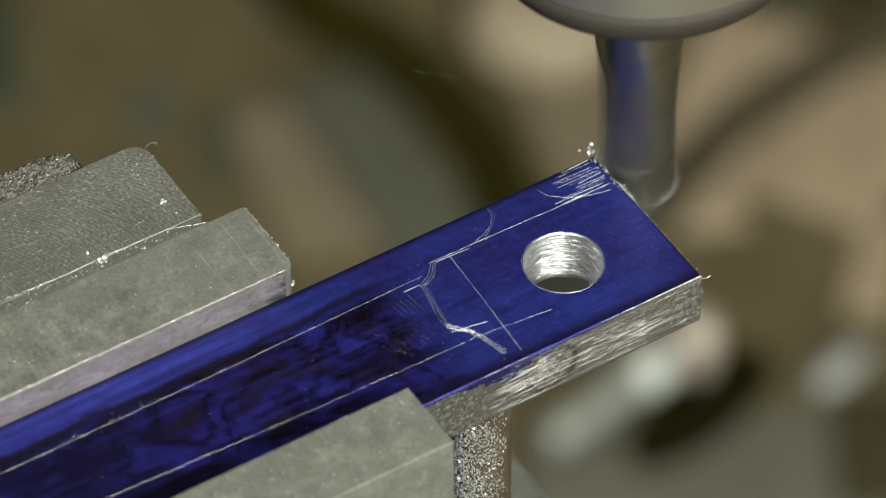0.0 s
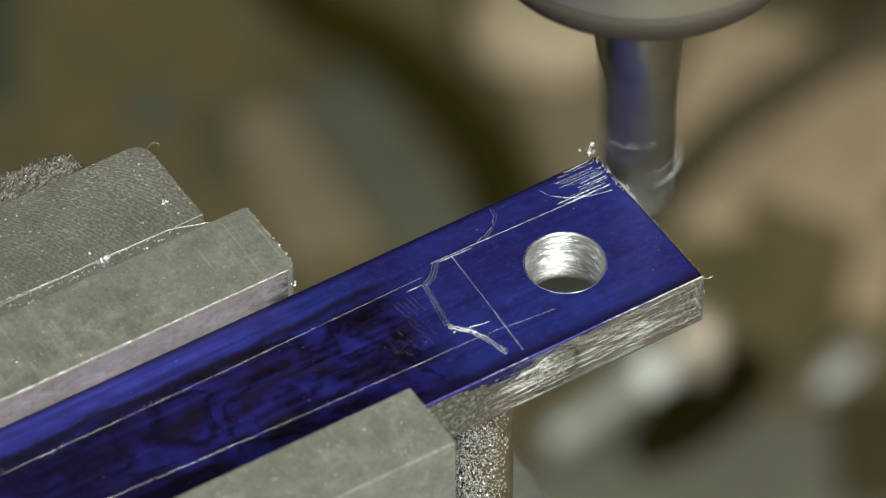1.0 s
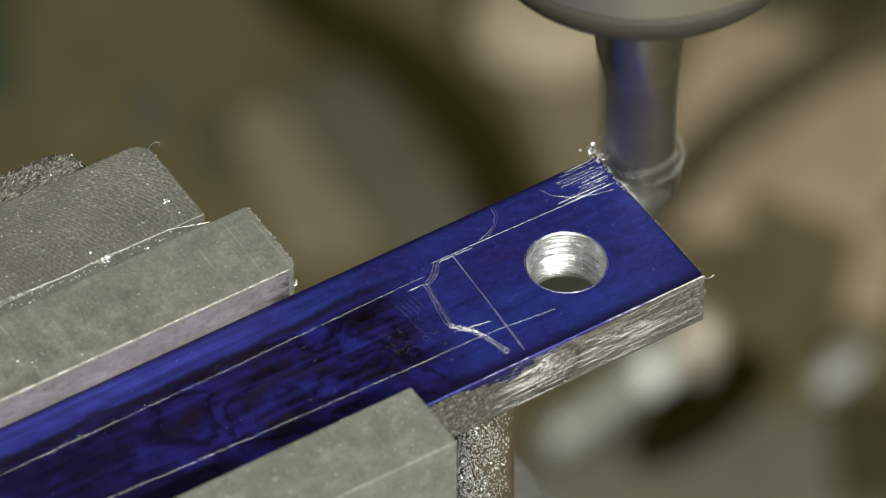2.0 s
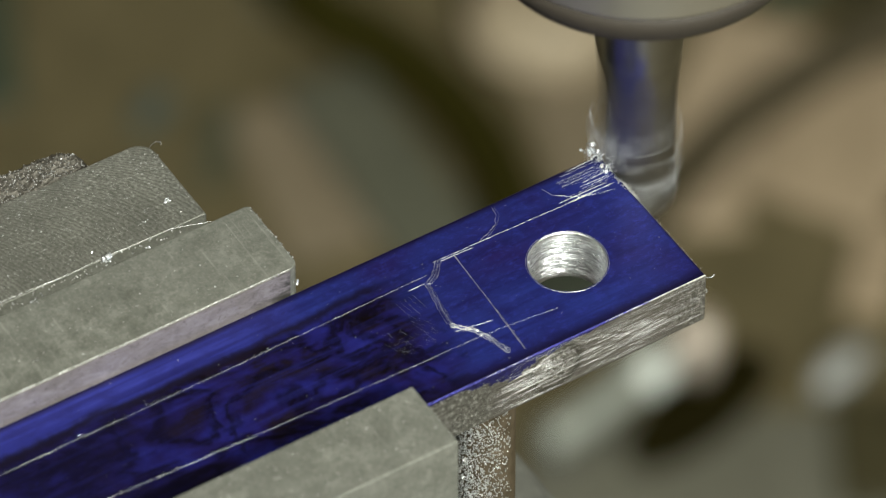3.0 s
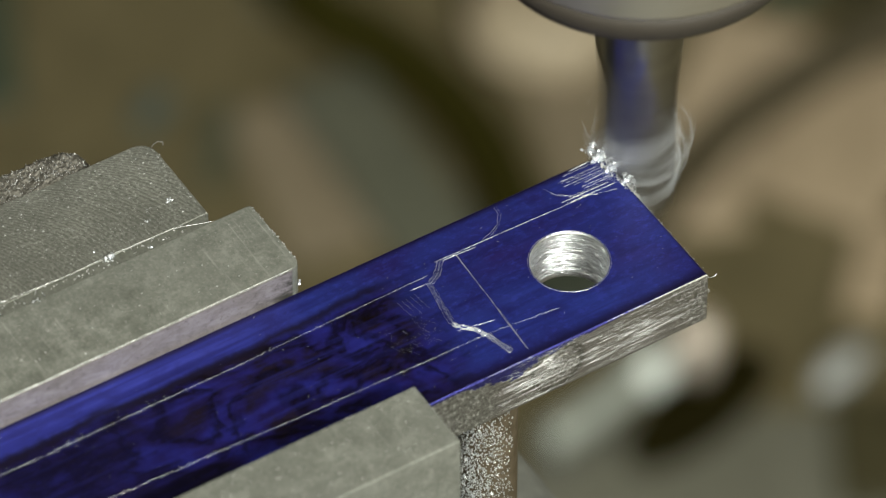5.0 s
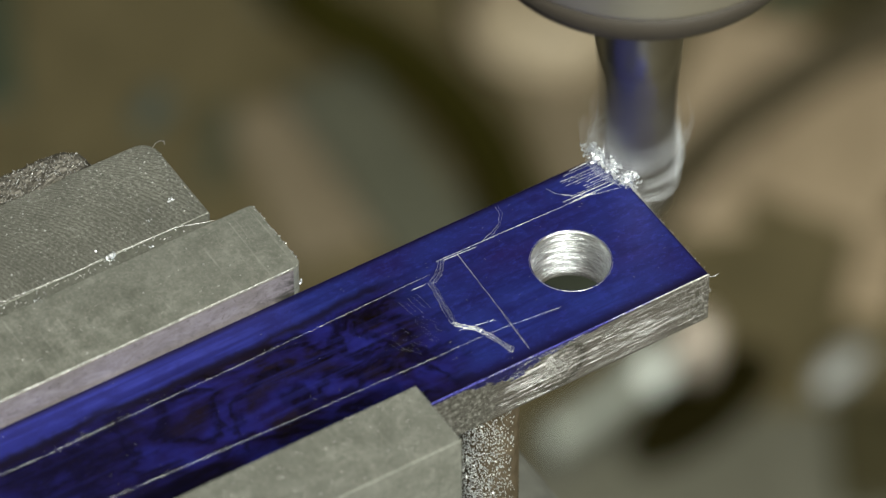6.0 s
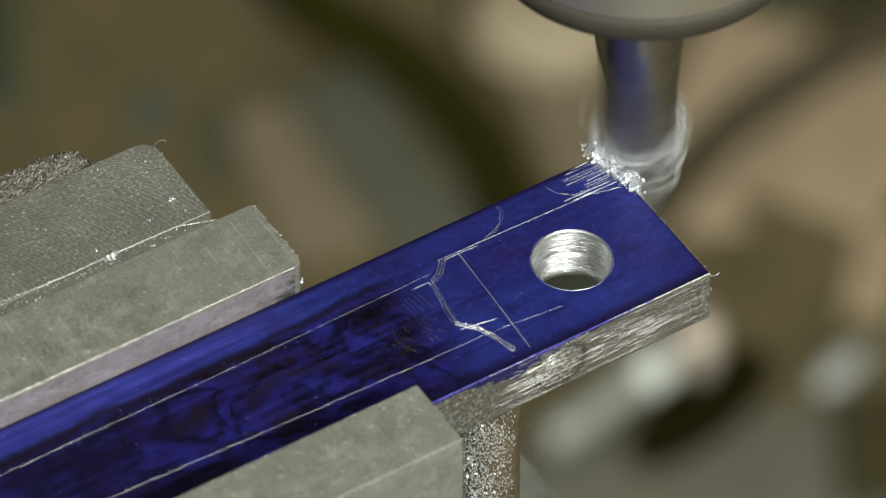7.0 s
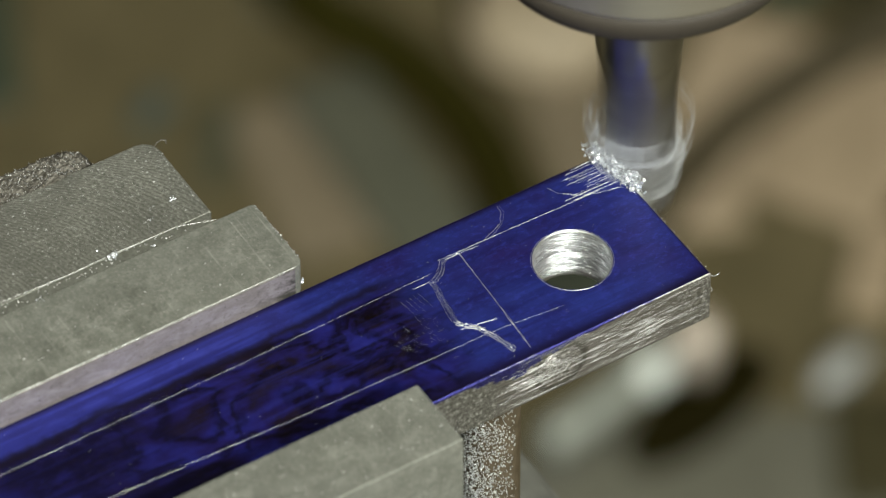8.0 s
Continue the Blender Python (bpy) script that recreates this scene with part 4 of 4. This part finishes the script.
def swarf_on_vice():
    rng = random.Random(12)
    t = ride(thing("swarf_dust", BAR, "fine bright steel swarf scattered over the vice", "swarf", kind="stuff"))
    bm = bmesh.new()
    for i in range(420):
        u, v = rng.uniform(-57, -32.5), rng.uniform(24.8, 34.0)
        s = rng.choice((0.008, 0.010, 0.013, 0.016, 0.02, 0.028, 0.05))
        tube(bm, [(u, v, 3.0), (u + s, v + s * rng.uniform(-1, 1), 3.0 + 1.6 * s), (u + 2.4 * s, v, 3.0)], s, 4)
    for i in range(110):
        u, v = rng.uniform(-57, -29.3), rng.uniform(16.2, 23.2)
        s = rng.choice((0.008, 0.010, 0.013, 0.016, 0.02, 0.025, 0.045))
        tube(bm, [(u, v, 3.0), (u + s, v + s * rng.uniform(-1, 1), 3.0 + 1.4 * s), (u + 2.4 * s, v, 3.0)], s, 4)
    for i in range(220):
        u, v = rng.uniform(-50, -28), rng.uniform(-6.4, -0.3)
        s = rng.choice((0.008, 0.010, 0.012, 0.015, 0.02, 0.04))
        tube(bm, [(u, v, 3.05), (u + s, v + s * rng.uniform(-1, 1), 3.05 + 1.4 * s), (u + 2.4 * s, v, 3.05)], s, 4)
    for i in range(600):
        u, v = rng.uniform(-57, -36.9), rng.uniform(34.5, 37.5)
        curl(bm, (u, v, heap_height(u, v) + 0.03), rng.uniform(0.02, 0.08), rng, thick=0.022)
    for i in range(70):
        u = rng.uniform(-57, -34)
        curl(bm, (u, rng.uniform(23.9, 24.7), 2.97 + rng.uniform(-0.02, 0.05)), rng.uniform(0.02, 0.07), rng, thick=0.03)
    # crumbs caught along the jaw's worn edges
    for i in range(130):
        f = rng.random()
        at = rng.choice(((-28.6 + rng.gauss(0, 0.06), 16.8 + 6.6 * f), (-57 + 28 * f, 15.95 + rng.gauss(0, 0.04)), (-32.2 + rng.gauss(0, 0.06), 25 + 8.5 * f)))
        curl(bm, (at[0], at[1], 2.95), rng.uniform(0.03, 0.09), rng, thick=0.03)
    part("specks", bm, SCRIBE, t)
    for name_at, size, count in (((-33.92, 27.45, 3.12), 0.3, 4), ((-36.6, 26.55, 3.08), 0.2, 3), ((-41.16, 24.72, 2.95), 0.45, 8), ((-37.79, 24.06, 2.85), 0.26, 6), ((-48.49, 23.67, 2.9), 0.32, 5), ((-49.77, 23.68, 2.85), 0.25, 4), ((-41.89, 25.91, 3.05), 0.14, 3)):
        c = ride(thing("steel_chip", BAR @ pose(*(x * MM for x in name_at)), "bright curled steel chip lying on the vice", "chip", "chips on the vice"))
        bm = bmesh.new()
        for i in range(count * 2):
            flake(bm, (rng.gauss(0, size * 0.45), rng.gauss(0, size * 0.35), abs(rng.gauss(0, size * 0.15))), size * rng.uniform(0.25, 0.6), rng)
        part("curl", bm, CHIP, c)["kind"] = "stuff"
    c = ride(thing("corner_curl", BAR @ pose(-32.0 * MM, 33.6 * MM, 3.0 * MM), "dull curled sliver hooked on the vice corner", "chip"))
    bm = bmesh.new()
    tube(bm, [(-0.2, -0.2, 0.0), (0.2, 0.0, 0.15), (0.6, 0.0, 0.25), (0.95, -0.15, 0.15), (0.9, -0.3, -0.1)], [0.03, 0.05, 0.06, 0.09, 0.04], 5)
    part("curl", bm, SWARF_HEAP, c)
    c = ride(thing("jaw_chip", BAR @ pose(-28.75 * MM, 16.0 * MM, 0.9 * MM), "tiny bright chip on the jaw's corner", "chip"))
    bm = bmesh.new()
    for i in range(4):
        curl(bm, (0.05 * i, 0, 0.12 * i - 0.2), 0.1, rng, thick=0.05)
    part("curl", bm, CHIP, c)["kind"] = "stuff"


def mill_table():
    t = ride(thing("mill_table", BAR, "grey cast iron milling table under the vice", "table"))
    part("top", block(-112, 2, -46, 46, -100, -70, 1.0), CAST, t)
    s = thing("mill_saddle", BAR, "grey cast iron saddle carrying the milling table", "saddle")
    part("column", block(-106, -4, -44, 40, -400, -100, 2.0), CAST, s)


blue_bar()
milling_vice()
support_pin()
swarf_on_vice()
mill_table()


# ---- spindle: collet chuck and end mill ----
R_CUT, TIP = 3.28, -5.5
CHUCK_W = 25.35


def end_mill():
    t = thing("end_mill", pose(CUT[0], CUT[1], Z0), "polished four-flute end mill spinning against the bar's end", "cutter")
    bm = bmesh.new()
    seg, levels = 64, 70
    rings = []
    for k in range(levels + 1):
        w = TIP + (CHUCK_W + 4 - TIP) * k / levels
        deep = max(0.0, min(1.0, (14.5 - w) / 8.5))
        deep = deep * deep * (3 - 2 * deep)
        row = []
        for i in range(seg):
            a = 2 * math.pi * i / seg
            ph = (4 * (a - w * 0.16)) % (2 * math.pi) / (2 * math.pi)
            groove = 0.0 if ph < 0.12 else math.sin(math.pi * (ph - 0.12) / 0.88) ** 0.7
            r = R_CUT * (1.0 + 0.11 * (1 - deep)) * (1 - 0.27 * groove * deep)
            row.append(bm.verts.new((r * MM * math.cos(a), r * MM * math.sin(a), w * MM)))
        rings.append(row)
    for a, b in zip(rings, rings[1:]):
        for i in range(seg):
            j = (i + 1) % seg
            bm.faces.new((a[i], a[j], b[j], b[i]))
    bm.faces.new(rings[0][::-1])
    bm.faces.new(rings[-1])
    part("fluted_shank", bm, CUTTER, t, smooth=True)
    return t


def chuck():
    t = thing("collet_chuck", pose(CUT[0], CUT[1], Z0), "turned steel collet chuck with a dark lower lip", "chuck")
    part("nose", turned([(14.4, CHUCK_W + 3.8), (14.52, CHUCK_W + 4.1), (14.5, CHUCK_W + 30), (20, CHUCK_W + 34), (20, CHUCK_W + 90)], 72), CHUCK, t, smooth=True)
    # the lip faces downward; its shade is put into a near-black colour
    part("lip", turned([(3.6, CHUCK_W + 0.3), (12.2, CHUCK_W + 0.1), (12.8, CHUCK_W), (13.05, CHUCK_W + 0.2), (14.36, CHUCK_W + 3.75), (3.6, CHUCK_W + 3.75)], 72, cap=False), CHUCK_SHADED, t, "chamfered lip, its shade in the colour", True)
    return t


mill = end_mill()
collet = chuck()
head = thing("spindle_head", pose(CUT[0], CUT[1], Z0), "grey painted milling spindle head above the chuck", "machine head")
part("quill", turned([(30, CHUCK_W + 90), (30, CHUCK_W + 200), (60, CHUCK_W + 210), (60, CHUCK_W + 420)], 48), CAST, head, smooth=True)

# chips that ride round in the flutes: (birth, radius, height, arc, start angle, rise)
strands = []
rng_s = random.Random(33)
for i in range(42):
    birth = -1.0 if i < 5 else 0.2 + 6.4 * ((i - 5) / 36) ** 0.75
    late = max(0.0, min(1.0, birth / 5.5))
    radius = 3.3 + rng_s.uniform(0.0, 0.3) + late * rng_s.choice((0.0, 0.05, 0.2, 0.4, 0.7, 1.0, 1.4))
    height = rng_s.uniform(-4.6, 0.8) + late * rng_s.uniform(0.6, 3.8)
    radius = min(radius, 3.4 + max(0.0, height + 1.6) * 0.36)
    strands.append((birth, min(radius, 4.5), height, rng_s.uniform(0.2, 0.9), rng_s.uniform(0, 6.28), rng_s.uniform(-0.6, 2.8)))


def chip_strands():
    made = []
    for birth, radius, height, arc, a0, rise in strands:
        bm = bmesh.new()
        n = 9
        for s in range(3):
            pts = []
            a1, arc1, jr = a0 + rng_s.uniform(-0.5, 0.5), arc * rng_s.uniform(0.4, 1.0), rng_s.uniform(-0.15, 0.3)
            ph, dz = rng_s.uniform(0, 6.28), rng_s.uniform(-0.4, 0.4)
            for k in range(n + 1):
                a = a1 + arc1 * k / n
                r = max(3.25, radius + jr + 0.16 * math.sin(ph + 5.0 * k / n))
                pts.append((r * math.cos(a), r * math.sin(a), dz + rise * (k / n) ** 2 + 0.32 * math.sin(ph * 2 + 7.0 * k / n)))
            fat = rng_s.choice((0.012, 0.02, 0.03, 0.05, 0.11)) * (0.3 + 0.7 * max(0.0, min(1.0, birth / 4.0)))
            tube(bm, pts, [0.02 + fat * math.sin(math.pi * (k + 0.3) / (n + 1)) for k in range(n + 1)], 3, 2.0)
        ob = part("chip_strand", bm, WHIRL, mill, "curled bright chip whirling with the cutter")
        mid = a0 + arc * 0.5
        made.append((ob, birth, height, Vector((-math.cos(mid), -math.sin(mid), 0)) * (radius - 0.9)))
    return made


STRANDS = chip_strands()


# chips heaped where the cutter meets the bar: (arrival, angle round the cutter, radius, height, size)
def chip_clumps():
    made = []
    rng = random.Random(8)
    times = [-1, 0.9, 1.9, 2.3, 2.5, 2.7, 3.1, 3.6, 4.0, 4.2, 4.4, 4.8, 5.0, 5.1, 5.2, 5.3, 5.4, 5.5, 5.6, 5.7, 5.9, 6.2, 6.8, 7.3]
    for i, at in enumerate(times):
        f = (i * 0.618) % 1.0
        late = max(0.0, min(1.0, (at - 1.0) / 4.0))
        # from the far corner (f = 0) along the cut towards the bar's middle
        f *= 0.25 + 0.75 * late
        p = BAR @ Vector(((-0.55 + 1.0 * f + rng.gauss(0, 0.15)) * MM, (16.6 - 5.9 * f) * MM, 0.12 * MM))
        c = thing("swarf_clump", Matrix.Translation(p), "heap of fresh bright chips beside the cutter", "swarf", "fresh chip heaps")
        bm = bmesh.new()
        for k in range(32 if at > 2.8 else 14):
            flake(bm, (rng.gauss(0, 0.26), rng.gauss(0, 0.34), abs(rng.gauss(0.03, 0.20)) * (1 + late)), rng.choice((0.05, 0.08, 0.11, 0.15, 0.20, 0.27)), rng)
        part("curl", bm, CHIP, c)["kind"] = "stuff"
        made.append((c, at, p))
    return made


CLUMPS = chip_clumps()


# single chips thrown off the cutter: the moment and place (mm from the bar's top level) at mid-flight
THROWN = [(0.0, (-0.6, 13.9, 6.0)), (6.2, (2.4, 5.1, 4.0)), (6.43, (26.0, 11.6, 6.0)), (6.5, (-12.6, 12.9, 6.0)), (7.6, (32.7, 11.0, 5.0))]


def flying_chips():
    made = []
    rng = random.Random(77)
    for at, p in THROWN:
        c = thing("flying_chip", pose(*(x * MM for x in p)), "tiny bright steel chip thrown off the cutter", "chip", "thrown chips")
        bm = bmesh.new()
        curl(bm, (0, 0, 0), 0.10, rng, thick=0.035)
        part("curl", bm, CHIP, c)["kind"] = "stuff"
        made.append((c, at, Vector(p)))
    return made


FLYING = flying_chips()


# ---- what moves ----
def motions():
    for ob in carried_along:
        base = ob.matrix_basis.copy()
        walk(ob, [(t, Matrix.Translation((x * MM, y * MM, 0)) @ base) for t, x, y in FEED])
    spin = [(i / FPS, pose(CUT[0], CUT[1], Z0, 0, 0, -89.0 * i)) for i in range(241)]
    walk(mill, spin)
    walk(collet, spin)
    for ob, birth, height, inward in STRANDS:
        up, low = pose(0, 0, height * MM), pose(inward.x * MM, inward.y * MM, max(height, -3.2) * MM)
        if birth < 0:
            rows = [(0.0, up), (8.0, pose(0, 0, (height + 0.5) * MM))]
        else:
            rows = [(0.0, low), (birth, low), (birth + 0.25, up), (8.0, pose(0, 0, (height + 0.4) * MM))]
        walk(ob, rows)
    for ob, at, p in CLUMPS:
        drift = Vector((0.30 * MM, 0.12 * MM, 0))
        deep = p + Vector((0.35 * MM, 0.2 * MM, -4.4 * MM))
        if at < 0:
            rows = [(0.0, Matrix.Translation(p - 0.5 * drift)), (8.0, Matrix.Translation(p + 0.5 * drift))]
        else:
            rows = [(0.0, Matrix.Translation(deep)), (at, Matrix.Translation(deep)), (at + 0.3, Matrix.Translation(p)), (8.0, Matrix.Translation(p + drift * (8 - at) / 8))]
        walk(ob, rows)
    for ob, at, p in FLYING:
        kerf = Vector((CUT[0] - 1.0 * MM, CUT[1] + 0.5 * MM, Z0 - 2.0 * MM))
        mid = p * MM + Vector((0, 0, Z0))
        way = Vector((mid.x - kerf.x, mid.y - kerf.y, 0))
        far = mid + way * 0.6 + Vector((0, 0, 0.001))
        rest = Vector((mid.x + way.x * 4.0, mid.y + way.y * 4.0 + 0.08, BENCH + 0.0005))
        if at > 0.1:
            rows = [(0.0, Matrix.Translation(kerf)), (at - 0.1, Matrix.Translation(kerf)), (at, Matrix.Translation(mid))]
        else:
            rows = [(0.0, Matrix.Translation(mid))]
        rows += [(at + 0.07, Matrix.Translation(far)), (at + 0.3, Matrix.Translation(rest)), (8.0, Matrix.Translation(rest))]
        walk(ob, rows)


motions()
